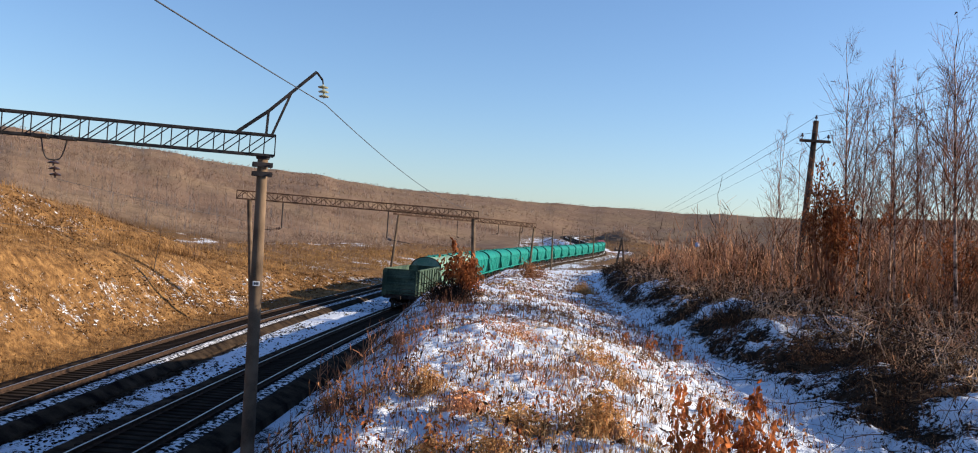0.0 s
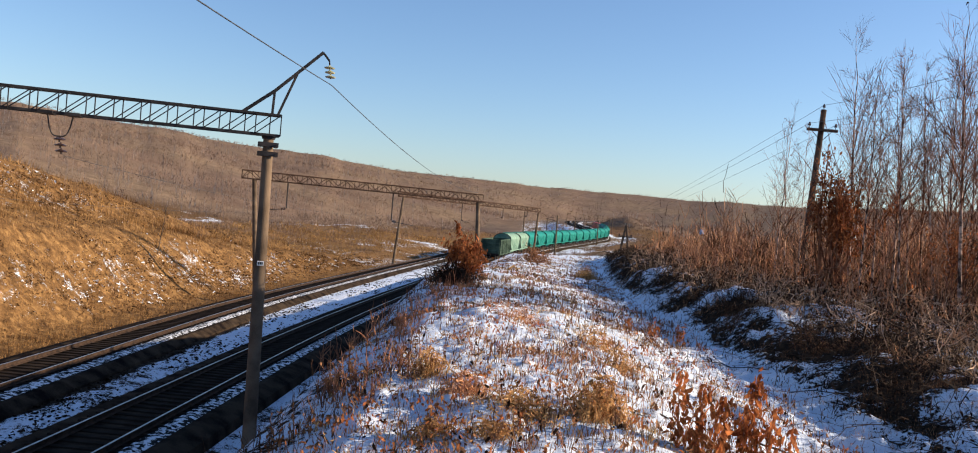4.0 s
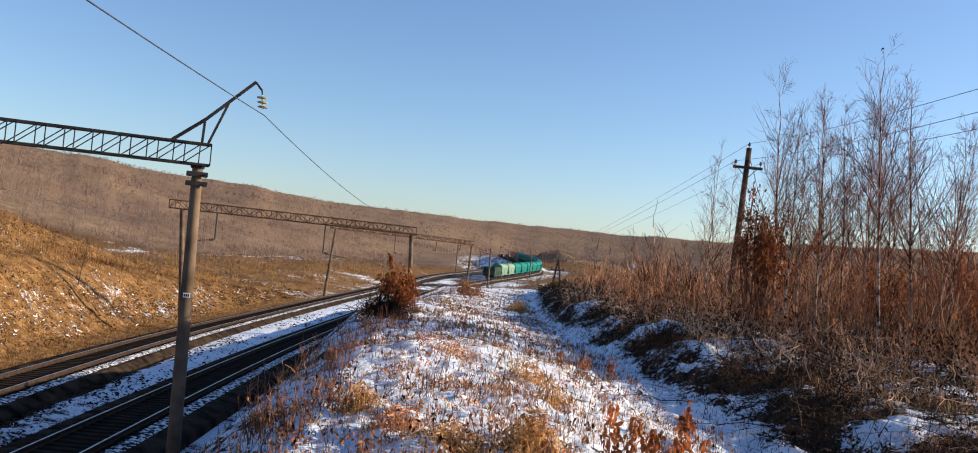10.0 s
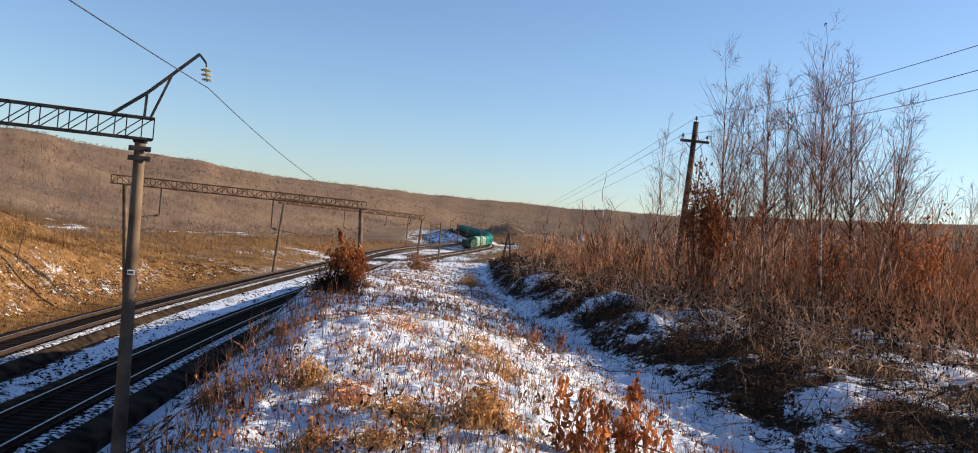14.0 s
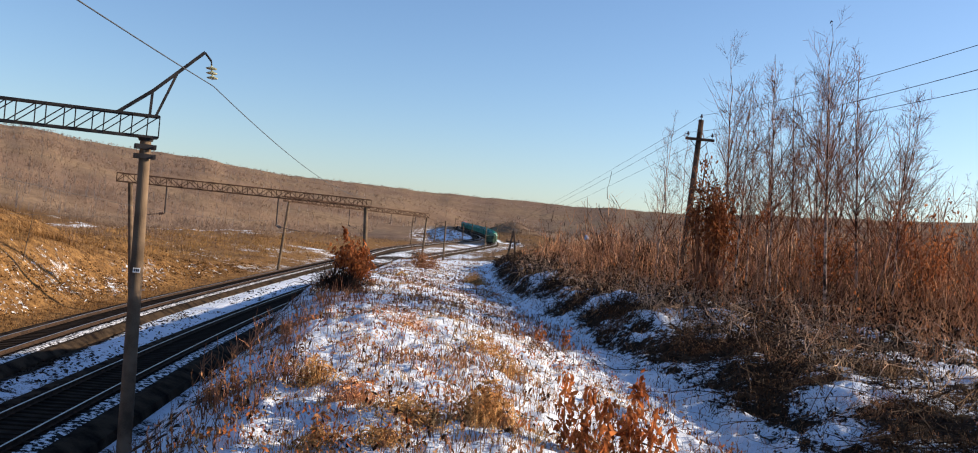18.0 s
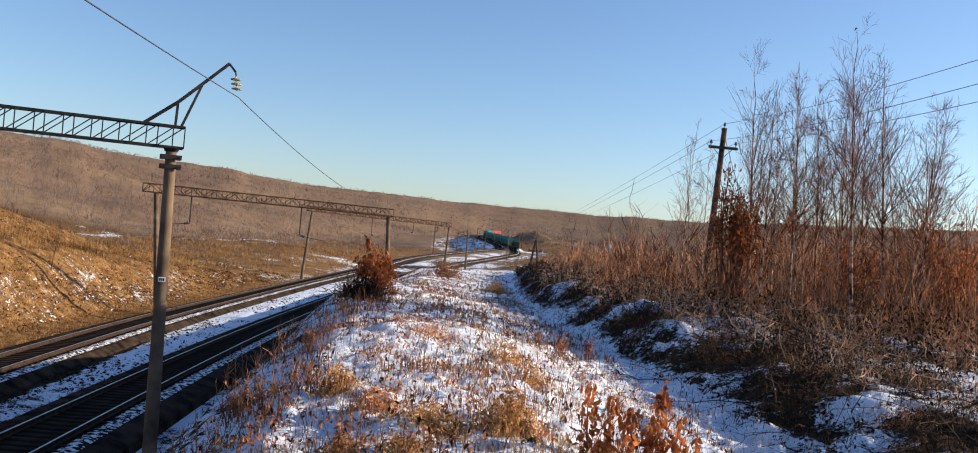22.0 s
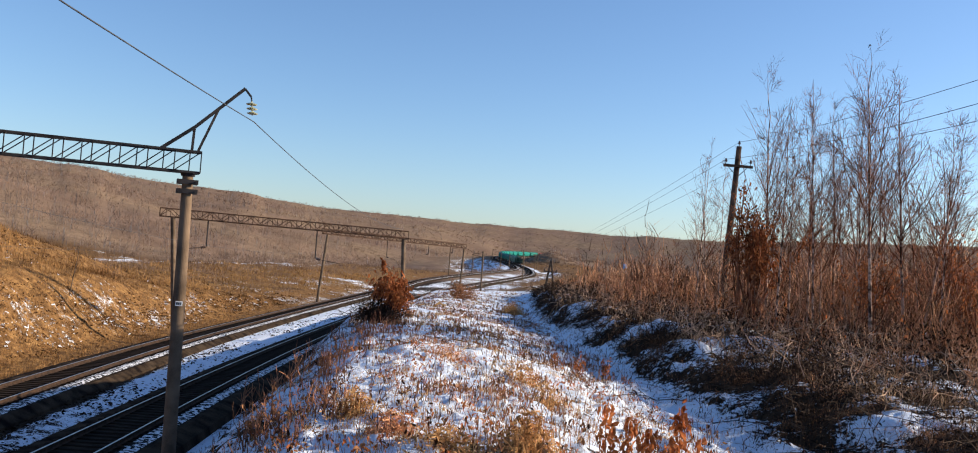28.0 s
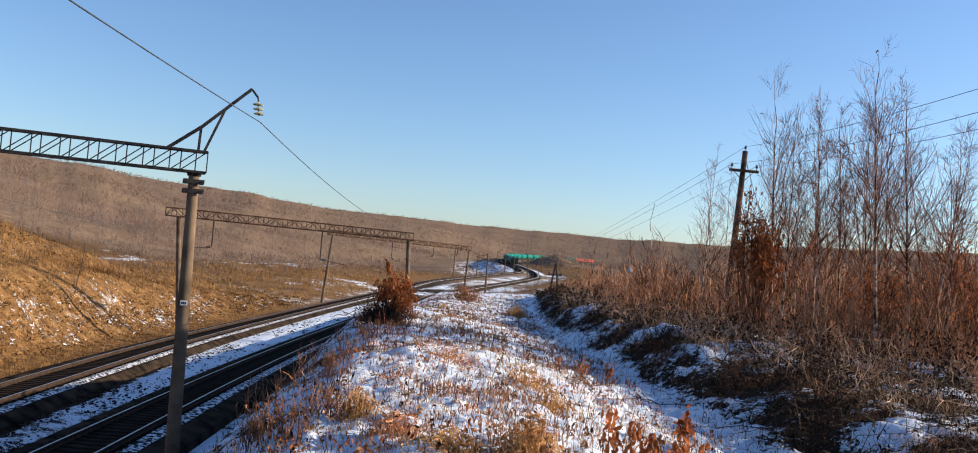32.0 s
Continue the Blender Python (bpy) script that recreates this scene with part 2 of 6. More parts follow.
WEED_LEAF = material("curled brown weed leaves", (0.085, 0.036, 0.016), (0.40, 0.20, 0.092), 4, 0.8, bump=0, random_shift=0.5, thin=0.25)
TAN_GRASS = material("tan winter grass", (0.24, 0.125, 0.050), (0.64, 0.43, 0.21), 0.9, 0.85, bump=0, fine=7, random_shift=0.45, thin=0.35)
OAK_LEAF = material("dark red-brown oak leaves", (0.15, 0.045, 0.018), (0.52, 0.20, 0.072), 4, 0.75, bump=0, random_shift=0.5, thin=0.3)
RUST_LEAF = material("rusty dry oak leaves", (0.20, 0.055, 0.018), (0.52, 0.19, 0.06), 4, 0.75, bump=0, random_shift=0.4, thin=0.42)
SNOW_PLAIN = material("settled snow", (0.64, 0.71, 0.82), (0.76, 0.815, 0.90), 9, 0.85, spec=0.05)
BLUE_FILM = material("blue plastic film", (0.16, 0.26, 0.46), (0.34, 0.46, 0.66), 6, 0.4, bump=0.1)
FOREST = material("bare distant woods", (0.17, 0.110, 0.076), (0.35, 0.243, 0.172), 0.02, 0.95, bump=0, fine=0.3, random_shift=0.25)
FOREST_PALE = material("pale distant birch stems", (0.40, 0.33, 0.26), (0.62, 0.54, 0.44), 0.02, 0.9, bump=0, fine=0.3, random_shift=0.25)

# ---- the plan: two tracks on one winding line, functions of the way ahead (y) ----
def smooth_line(pts):
    ys, xs = np.array(pts, float).T
    grid = np.arange(-150, 1001, 1.0)
    line = np.interp(grid, ys, xs)
    lo, hi = grid < ys[0], grid > ys[-1]
    line[lo] = xs[0] + (grid[lo] - ys[0]) * (xs[1] - xs[0]) / (ys[1] - ys[0])
    line[hi] = xs[-1] + (grid[hi] - ys[-1]) * (xs[-1] - xs[-2]) / (ys[-1] - ys[-2])
    k = np.exp(-0.5 * (np.arange(-30, 31) / 11.0) ** 2)
    pad = np.r_[line[0] - (np.arange(30, 0, -1)) * (line[1] - line[0]), line, line[-1] + np.arange(1, 31) * (line[-1] - line[-2])]
    return grid, np.convolve(pad, k / k.sum(), "valid")


LINE1 = smooth_line([(-60, -12.2), (0, -10.5), (10, -10.15), (20.3, -9.95), (31.5, -9.84), (43.3, -9.61), (55.6, -9.18), (68.3, -8.55), (81.5, -7.77), (93.1, -6.68), (104.5, -5.51), (121.6, -3.6), (143.6, -0.75), (165.3, 2.3),
                     (189.9, 6.1), (212.4, 10.2), (231.9, 14.2), (264.7, 21.6), (294.8, 28.9), (324.6, 36.7), (364, 45.6), (405, 50.7), (433, 52.9), (476, 54.2), (533, 54.9), (590, 55.1), (640, 57), (690, 62), (735, 74), (765, 88), (790, 105), (820, 132)])
LINE2 = smooth_line([(-60, -16.2), (0, -15.38), (10.1, -15.41), (20.5, -15.63), (31.6, -16.01), (43.4, -16.38), (55.6, -16.54), (68.3, -16.34), (80.8, -15.77), (92.8, -14.88), (104.3, -13.8), (121.4, -11.96), (143.6, -9.33), (165.4, -7.0),
                     (189.9, -4.52), (212.3, -2.24), (231.9, -0.21), (264.3, 4.64), (293.9, 11.21), (325.8, 19.35), (363, 28.6), (401, 40.3), (428, 46.3), (460, 48.9), (527, 49.9), (586, 50), (632, 51.5), (685, 56.4), (728, 67.6), (782, 99), (812, 126)])
RISE = smooth_line([(-60, 0), (10, 0), (20.3, -0.11), (31.5, -0.33), (43.3, -0.57), (55.6, -0.81), (68.3, -1.06), (81.5, -1.32), (93.1, -1.38), (121.6, -1.4), (143.6, -1.35), (165.3, -1.4), (189.9, -1.4), (212.4, -1.3), (231.9, -1.2),
                    (264.7, -1.1), (294.8, -0.8), (324.6, -0.3), (364, 0.1), (405, 0.9), (433, 1.5), (476, 2.5), (533, 3.5), (630, 5.1), (740, 7.4), (820, 8.7)])
# foot of the ridge beside the cutting
RIDGE = smooth_line([(-60, -12.2), (0, -10.5), (20, -9.83), (42, -8.9), (66, -7.1), (84, -5.4), (105, -3.2), (125, -0.7), (145, 1.7), (168, 4.7), (210, 12.6), (281, 27.5),
                     (322, 36.4), (364, 45.6), (405, 50.7), (433, 52.9), (476, 54.2), (533, 54.9), (590, 55.1), (640, 57), (690, 62), (735, 74), (765, 88), (790, 105), (820, 132)])


def ridge_foot(y): return np.interp(y, *RIDGE)
def x1(y): return np.interp(y, *LINE1)
def x2(y): return np.interp(y, *LINE2)
def rise(y): return np.interp(y, *RISE)


def table(y, *pairs):
    a = np.array(pairs, float)
    return np.interp(y, a[:, 0], a[:, 1])


def edges_of(y):
    """Crest, path and brow lines beside the track."""
    crest = ridge_foot(y) + table(y, (0, 9.2), (20, 8.3), (45, 6.6), (60, 6.2), (120, 6.0))
    dip = np.maximum(crest + 3.4, table(y, (0, 3.6), (20, 4.4), (40, 5.6), (80, 9.5), (150, 19)))
    brow = np.maximum(dip + 1.7, table(y, (0, 5.9), (20, 6.6), (40, 7.6), (80, 11.8), (150, 24))) + 0.75 * vnoise(y / 3.3, y * 0 + 2.2, 51) + 0.4 * vnoise(y / 1.3, y * 0 + 5.2, 52)
    return crest, dip, brow


def hummock(x, y):
    """Broken mounds of the right bank: above 0 humps, below 0 hollows."""
    return fbm(x / 0.95, y / 1.5, 4, 59)


def height(x, y):
    """The ground everywhere: railway cutting, ridge, path, bank, valley and far hills."""
    x, y = np.asarray(x, float), np.asarray(y, float)
    g = rise(y) - 0.72
    a, b = x1(y), x2(y)
    ridge = np.maximum(table(y, (-30, 4.9), (6, 4.75), (15, 4.62), (25, 4.3), (40, 3.75), (60, 3.15), (80, 2.75), (100, 2.3), (118, 1.4), (135, 0.0), (150, -0.7)), g + 0.05)
    plate = np.maximum(table(y, (-30, 4.8), (10, 4.75), (20, 4.8), (30, 4.62), (50, 4.3), (80, 3.7), (100, 3.0), (120, 1.8), (140, 0.3), (200, -0.3), (420, 1.0), (760, 4)), g + 0.3)
    bank = np.maximum(table(y, (-30, 9.9), (30, 9.7), (55, 8.5), (75, 6.4), (95, 3.1), (110, 1.0), (130, -0.6)), g)
    crest, dip, brow = edges_of(y)
    shoulder = table(y, (6, 0.55), (16, 0.5), (26, 0.12), (40, 0.1), (46, 0.9), (80, 0.8), (100, 0.2))
    tilt = step(40, 46, y)
    cols = [(b - 260, g * 0 - 9), (b - 90, np.minimum(bank, 2) - 3), (b - 40, bank * 0.92 + 0.3), (b - 21, bank), (b - 13, g + (bank - g) * 0.55), (b - 11, g + (bank - g) * 0.50),
            (b - 5.2, g + 0.1), (b - 3.6, g), (b + 1.9, g + 0.15), ((a + b) / 2, g + 0.28), (a - 2.2, g + 0.18), (a + 3.2, g - 0.05), (a + 4.2, g + 0.05), (crest - 0.3, ridge - 0.8 * shoulder), (crest + 0.5, ridge - (0.08 + 0.62 * tilt) * shoulder), (crest + 1.3, ridge + 0.07 - 0.45 * tilt * shoulder), (crest + 2.4, ridge + 0.05 - 0.2 * tilt * shoulder),
            (dip, ridge - table(y, (0, 0.55), (60, 0.5), (120, 0))), (brow, plate), (brow + 25, plate + 0.3), (brow + 120, plate - 6), (brow + 400, plate * 0 - 12)]
    z = np.full(np.broadcast(x, y).shape, 0.0)
    px, pz = cols[0]
    z = z + pz
    for cx, cz in cols[1:]:
        t = np.clip((x - px) / np.maximum(cx - px, 0.05), 0, 1)
        t = t * t * (3 - 2 * t) * 0.6 + t * 0.4
        z = np.where(x > px, pz + (cz - pz) * t, z)
        px, pz = cx, cz
    # small relief away from the tracks
    off = np.minimum(np.abs(x - a), np.abs(x - b))
    rough = step(2.6, 5.0, off)
    near = 1 - step(40, 120, np.hypot(x, y))
    z = z + (0.10 + 0.18 * step(13, 20, y)) * fbm(x / 3.4, y / 3.4, 3, 57) * step(0, 1.5, x - dip) * (1 - step(60, 120, y))
    z = z + rough * (0.12 * fbm(x / 2.2, y / 2.2, 3, 3) * near + 0.055 * fbm(x * 1.5, y * 1.5, 2, 11) * near + 0.075 * fbm(x * 4.2, y * 3.4, 3, 13) * near + 0.018 * fbm(x * 9.5, y * 7.5, 2, 14) * near * (1 - step(14, 30, np.hypot(x, y))) + 0.9 * fbm(x / 13, y / 13, 3, 5) * step(6, 30, off) * step(20, 60, np.hypot(x, y)))
    z = z + (0.15 + 0.23 * step(13, 20, y)) * hummock(x, y) * step(0.15, 0.7, (x - dip) / (brow - dip)) * (1 - step(2, 6, x - brow)) * (1 - step(60, 110, y))
    z = z + 0.5 * fbm(x / 1.7, y / 2.6, 3, 67) * step(4.5, 7, b - x) * (1 - step(24, 40, b - x)) * (1 - step(110, 160, y))
    z = z + 0.16 * fbm(x * 2.6, y * 2.2, 3, 15) * near * step(-2.2, -0.8, x - dip) * (1 - step(0.3, 0.9, (x - dip) / (brow - dip)))
    # wooded knoll to the right of the far bend, and the embankment that falls away on its left
    z = z + 7.5 * np.exp(-(((x - 87) / 13) ** 2) - (((y - 590) / 45) ** 2)) * step(5, 16, x - a)
    z = z - 4.5 * step(320, 410, y) * (1 - step(620, 720, y)) * step(2.5, 22, b - x) * (1 - step(150, 260, b - x))
    # far hills
    r = np.hypot(x, y)
    az = np.degrees(np.arctan2(x, np.maximum(y, 1e-3) * (y > 0) + y * (y <= 0)))
    el = table(az, (-180, 0.05), (-60, 0.08), (-29, 0.070), (-22, 0.0605), (-18, 0.0545), (-11, 0.0478), (-5, 0.0395), (0, 0.0370), (5, 0.0365), (12, 0.0330), (20, 0.0370), (30, 0.0445), (60, 0.055), (180, 0.05))
    r0 = table(az, (-180, 160), (-40, 110), (-29, 125), (-18, 210), (-8, 330), (0, 520), (5, 760), (10, 800), (20, 520), (60, 220), (180, 160))
    r1 = table(az, (-180, 900), (-29, 950), (-12, 1150), (0, 1500), (10, 1700), (30, 1300), (180, 900))
    top = EYE[2] + el * r1 + 5 * fbm(az / 3.0, r * 0 + 3.3, 3, 21)
    t = np.clip((r - r0) / (r1 - r0), 0, 1)
    lift = t ** 1.15
    far = z * (1 - step(0.0, 0.25, t)) + step(0.0, 0.25, t) * (-6 + (top + 6) * lift) + 9 * np.sin(np.pi * t) * fbm(x / 130, y / 130, 4, 31)
    z = np.where(r > r0, np.where(r > r1, top - (r - r1) * 0.012, far), z)
    return z


def on_ground(x, y):
    return float(height(np.array([x]), np.array([y]))[0])


def bank_band(d, y):
    """Two rough stony strips along the bank where snow and rubble lie, d away from the far track."""
    e = d + 1.6 * fbm(y / 9, y * 0, 2, 73)
    return np.maximum(np.exp(-(((e - 7.5) / 2.6) ** 2)), np.exp(-(((e - 17.5) / 3.4) ** 2)) * (1 - step(60, 95, y)))


# ---- ground ----
def ground_sheet():
    ang = np.r_[np.linspace(-180, -40, 40, endpoint=False), np.linspace(-40, 40, 540, endpoint=False), np.linspace(40, 180, 40, endpoint=False)]
    rad = np.r_[0.0, np.geomspace(0.7, 4.0, 14, endpoint=False), np.geomspace(4.0, 60, 310, endpoint=False), np.geomspace(60, 3200, 210)]
    A, R = np.meshgrid(np.radians(ang), rad)
    x, y = R * np.sin(A), R * np.cos(A)
    z = height(x, y)
    n, k = A.shape
    i = np.arange(n - 1)[:, None] * k + np.arange(k)[None]
    j = np.arange(n - 1)[:, None] * k + (np.arange(k)[None] + 1) % k
    faces = np.stack([i, i + k, j + k, j], -1).reshape(-1, 4)
    verts = np.stack([x, y, z], -1).reshape(-1, 3)
    me = mesh_np("ground", verts, faces, smooth=True)
    x, y = verts[:, 0], verts[:, 1]
    a, b, r = x1(y), x2(y), np.hypot(x, y)
    d1, d2 = x - a, x - b
    # where snow lies: strip between the tracks, ridge top, path; little on the left bank
    ridge = step(4.4, 6.0, d1) * (1 - step(150, 260, y))
    strip = step(2.1, 2.4, -d1) * step(1.6, 1.9, d2)
    bank = step(3.4, 5.5, -d2) * (1 - step(80, 130, y))
    snow = 0.53 * ridge + (0.50 + 0.12 * step(30, 48, y) - 0.36 * step(100, 160, y)) * strip + (0.10 + 0.16 * bank_band(-d2, y)) * bank + 0.50 * step(2.1, 2.35, d1) * (1 - step(4.4, 6.0, d1))
    crest, dip, brow = edges_of(y)
    snow = snow + ridge * (0.10 * step(-1.5, 0.0, x - dip) * (1 - step(0.1, 0.5, (x - dip) / (brow - dip))) - 0.21 * step(0.12, 0.4, (x - dip) / (brow - dip)) - 0.07 * step(1.0, 5, x - brow) * step(18, 26, y))
    snow = snow + ridge * (0.36 * hummock(x, y) + 0.04 - 0.02 * (1 - step(11, 17, y))) * step(0.2, 0.5, (x - dip) / (brow - dip)) * (1 - step(3, 6, x - brow))
    snow = snow - 0.08 * (1 - step(-0.8, 0.2, x - crest)) * ridge + 0.05 * step(0.0, 0.5, x - crest) * (1 - step(0.0, 0.5, x - dip)) * ridge * (1 - step(30, 60, y))
    snow = np.where((y > 130) & (d1 > 2.5) & (d1 < 14) & (y < 420), 0.35, snow)
    snow = np.where((y > 400) & (y < 600) & (d2 < -2) & (d2 > -18), 0.50, snow)
    snow = np.where((y > 120) & (y < 200) & (d2 < -2) & (d2 > -30), 0.27 * (1 - step(8, 30, -d2)), snow)
    snow = snow + 0.27 * np.exp(-(((y - 260) / 70) ** 2)) * step(20, 45, -d2) * (1 - step(90, 140, -d2))
    loop = step(330, 420, y) * (1 - step(640, 720, y))
    snow = snow + 0.02 * loop * strip + 0.40 * loop * (step(4, 8, -d2) * (1 - step(28, 45, -d2)))
    snow = snow + 0.10 * step(110, 160, y) * (1 - step(420, 520, y)) * (strip + step(2.5, 3.5, d1) * (1 - step(9, 16, d1)))
    gold = np.clip(step(2.7, 3.5, -d2) * (1 - step(190, 400, r + 90 * fbm(x / 60, y / 60, 3, 95))) + 0.85 * step(130, 220, y) * step(2.0, 6, d1) * (1 - step(520, 640, r)) + 0.55 * step(130, 200, y) * step(3, 8, -d2) * (1 - step(40, 120, -d2)) * (1 - step(420, 520, y)), 0, 1)
    gold = np.maximum(gold, 0.6 * step(1.0, 4, x - brow) * step(16, 24, y) * (1 - step(140, 200, y)))
    gold = gold * (1 - step(0.2, 0.5, np.exp(-(((x - 87) / 14) ** 2) - (((y - 590) / 50) ** 2))))
    woods = step(0.25, 0.8, step(170, 330, r) * (1 - gold))
    edge = 0.5 * (a - b) - 0.75 + 0.30 * vnoise(y / 4, y * 0, 4) + 0.45 * fbm(x * 0.7, y * 0.45, 3, 8) - 2.0 * step(42, 70, y)
    snow = snow - 0.62 * strip * (1 - step(-0.5, 0.35, d2 - edge))
    snow = snow + 0.45 * fbm(x / 5, y / 11, 4, 93) * step(95, 160, y) * (1 - step(600, 700, y)) - 0.5 * woods * np.where(y < 760, step(25, 60, np.minimum(np.abs(d1), np.abs(d2))), 1)
    col = me.color_attributes.new("cover", "FLOAT_COLOR", "POINT")
    col.data.foreach_set("color", np.stack([np.clip(snow, -1, 1), gold, woods, np.ones_like(x)], -1).astype(np.float32).ravel())
    return me


def ground_material():
    mat = bpy.data.materials.new("winter ground: snow patches, soil and dry grass")
    mat.use_nodes = True
    nt = mat.node_tree
    N, L = nt.nodes.new, nt.links.new
    b = nt.nodes["Principled BSDF"]
    tc = N("ShaderNodeTexCoord")
    at = N("ShaderNodeVertexColor")
    at.layer_name = "cover"
    sep = N("ShaderNodeSeparateColor")
    L(at.outputs[0], sep.inputs[0])

    def noise_tex(scale, detail=5, rough=0.55):
        n = N("ShaderNodeTexNoise")
        n.inputs["Scale"].default_value, n.inputs["Detail"].default_value, n.inputs["Roughness"].default_value = scale, detail, rough
        L(tc.outputs["Object"], n.inputs["Vector"])
        return n.outputs[0]

    def ramp(src, stops):
        n = N("ShaderNodeValToRGB")
        while len(n.color_ramp.elements) < len(stops):
            n.color_ramp.elements.new(0.5)
        for e, (p, c) in zip(n.color_ramp.elements, stops):
            e.position, e.color = p, (*c, 1)
        L(src, n.inputs[0])
        return n.outputs[0]

    def mix(f, c1, c2):
        n = N("ShaderNodeMix")
        n.data_type = "RGBA"
        L(f, n.inputs[0]), L(c1, n.inputs[6]), L(c2, n.inputs[7])
        return n.outputs[2]

    def math2(op, p, q, r=None):
        n = N("ShaderNodeMath")
        n.operation = op
        for s, v in zip(n.inputs, (p, q) if r is None else (p, q, r)):
            if isinstance(v, (int, float)):
                s.default_value = v
            else:
                L(v, s)
        return n.outputs[0]

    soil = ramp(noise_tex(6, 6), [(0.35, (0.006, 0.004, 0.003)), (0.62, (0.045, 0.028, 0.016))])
    gold = ramp(noise_tex(1.3, 9, 0.8), [(0.34, (0.036, 0.019, 0.009)), (0.5, (0.165, 0.090, 0.034)), (0.66, (0.37, 0.215, 0.080))])
    wood = ramp(noise_tex(0.05, 12, 0.82), [(0.32, (0.085, 0.054, 0.037)), (0.5, (0.170, 0.114, 0.078)), (0.7, (0.265, 0.186, 0.132))])
    wood = mix(ramp(noise_tex(0.011, 5, 0.6), [(0.42, (0, 0, 0)), (0.60, (1, 1, 1))]), wood, ramp(noise_tex(0.16, 8, 0.8), [(0.35, (0.10, 0.068, 0.042)), (0.65, (0.30, 0.212, 0.135))]))
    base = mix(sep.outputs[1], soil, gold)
    base = mix(sep.outputs[2], base, wood)
    lumps = math2("ADD", math2("MULTIPLY", noise_tex(0.33, 4, 0.6), 0.20), math2("ADD", math2("MULTIPLY", noise_tex(1.15, 3), 0.26), math2("ADD", math2("MULTIPLY", noise_tex(5.5, 5, 0.7), 0.30), math2("MULTIPLY", noise_tex(17, 4, 0.7), 0.24))))
    cover = math2("SUBTRACT", math2("ADD", math2("MULTIPLY_ADD", lumps, 1.75, -0.375), math2("MULTIPLY", math2("SUBTRACT", sep.outputs[0], 0.5), 0.62)), 0.44)
    mask = N("ShaderNodeMapRange")
    mask.inputs[1].default_value, mask.inputs[2].default_value = 0.0, 0.035
    L(cover, mask.inputs[0])
    snow = ramp(noise_tex(9, 4), [(0.3, (0.64, 0.71, 0.82)), (0.7, (0.76, 0.815, 0.90))])
    col = mix(mask.outputs[0], base, snow)
    L(col, b.inputs["Base Color"])
    b.inputs["Roughness"].default_value = 0.85
    b.inputs["Specular IOR Level"].default_value = 0.05
    hgt = math2("ADD", math2("MULTIPLY", mask.outputs[0], 0.6), math2("ADD", math2("MULTIPLY", noise_tex(14, 6, 0.7), 0.9), math2("MULTIPLY", noise_tex(3.2, 4), 2.4)))
    bp = N("ShaderNodeBump")
    bp.inputs["Strength"].default_value, bp.inputs["Distance"].default_value = 1.0, 0.05
    L(hgt, bp.inputs["Height"])
    L(bp.outputs[0], b.inputs["Normal"])
    return mat


GROUND = ground_material()
me = ground_sheet()
me.materials.append(GROUND)
ground = tagged(new("ground", me), "snow-patched ridge, cutting, valley and brown wooded hills", "ground", kind="structure")


# ---- railway ----
def strip_mesh(name, line, ys, profile, mat, closed=False, zfun=rise):
    """A profile of (across, up) points swept along a track line."""
    cx = np.interp(ys, *line)
    t = np.gradient(cx, ys)
    nx, ny = 1 / np.sqrt(1 + t * t), -t / np.sqrt(1 + t * t)
    pr = np.array(profile, float)
    v = np.stack([cx[:, None] + nx[:, None] * pr[:, 0], ys[:, None] + ny[:, None] * pr[:, 0], zfun(ys)[:, None] + pr[:, 1] + 0 * cx[:, None]], -1)
    n, k = v.shape[:2]
    ks = np.arange(k if closed else k - 1)
    b = np.arange(n - 1)[:, None] * k
    f = np.stack([b + ks, b + (ks + 1) % k, b + k + (ks + 1) % k, b + k + ks], -1).reshape(-1, 4)
    return mesh_np(name, v.reshape(-1, 3), f, mat)


def arc_table(line):
    ys = np.arange(-140, 900, 1.0)
    xs = np.interp(ys, *line)
    s = np.r_[0, np.cumsum(np.hypot(np.diff(xs), np.diff(ys)))]
    return ys, s - np.interp(0, ys, s)


YS = np.r_[np.arange(-60, 120, 1.5), np.arange(120, 400, 4), np.arange(400, 860, 6)]


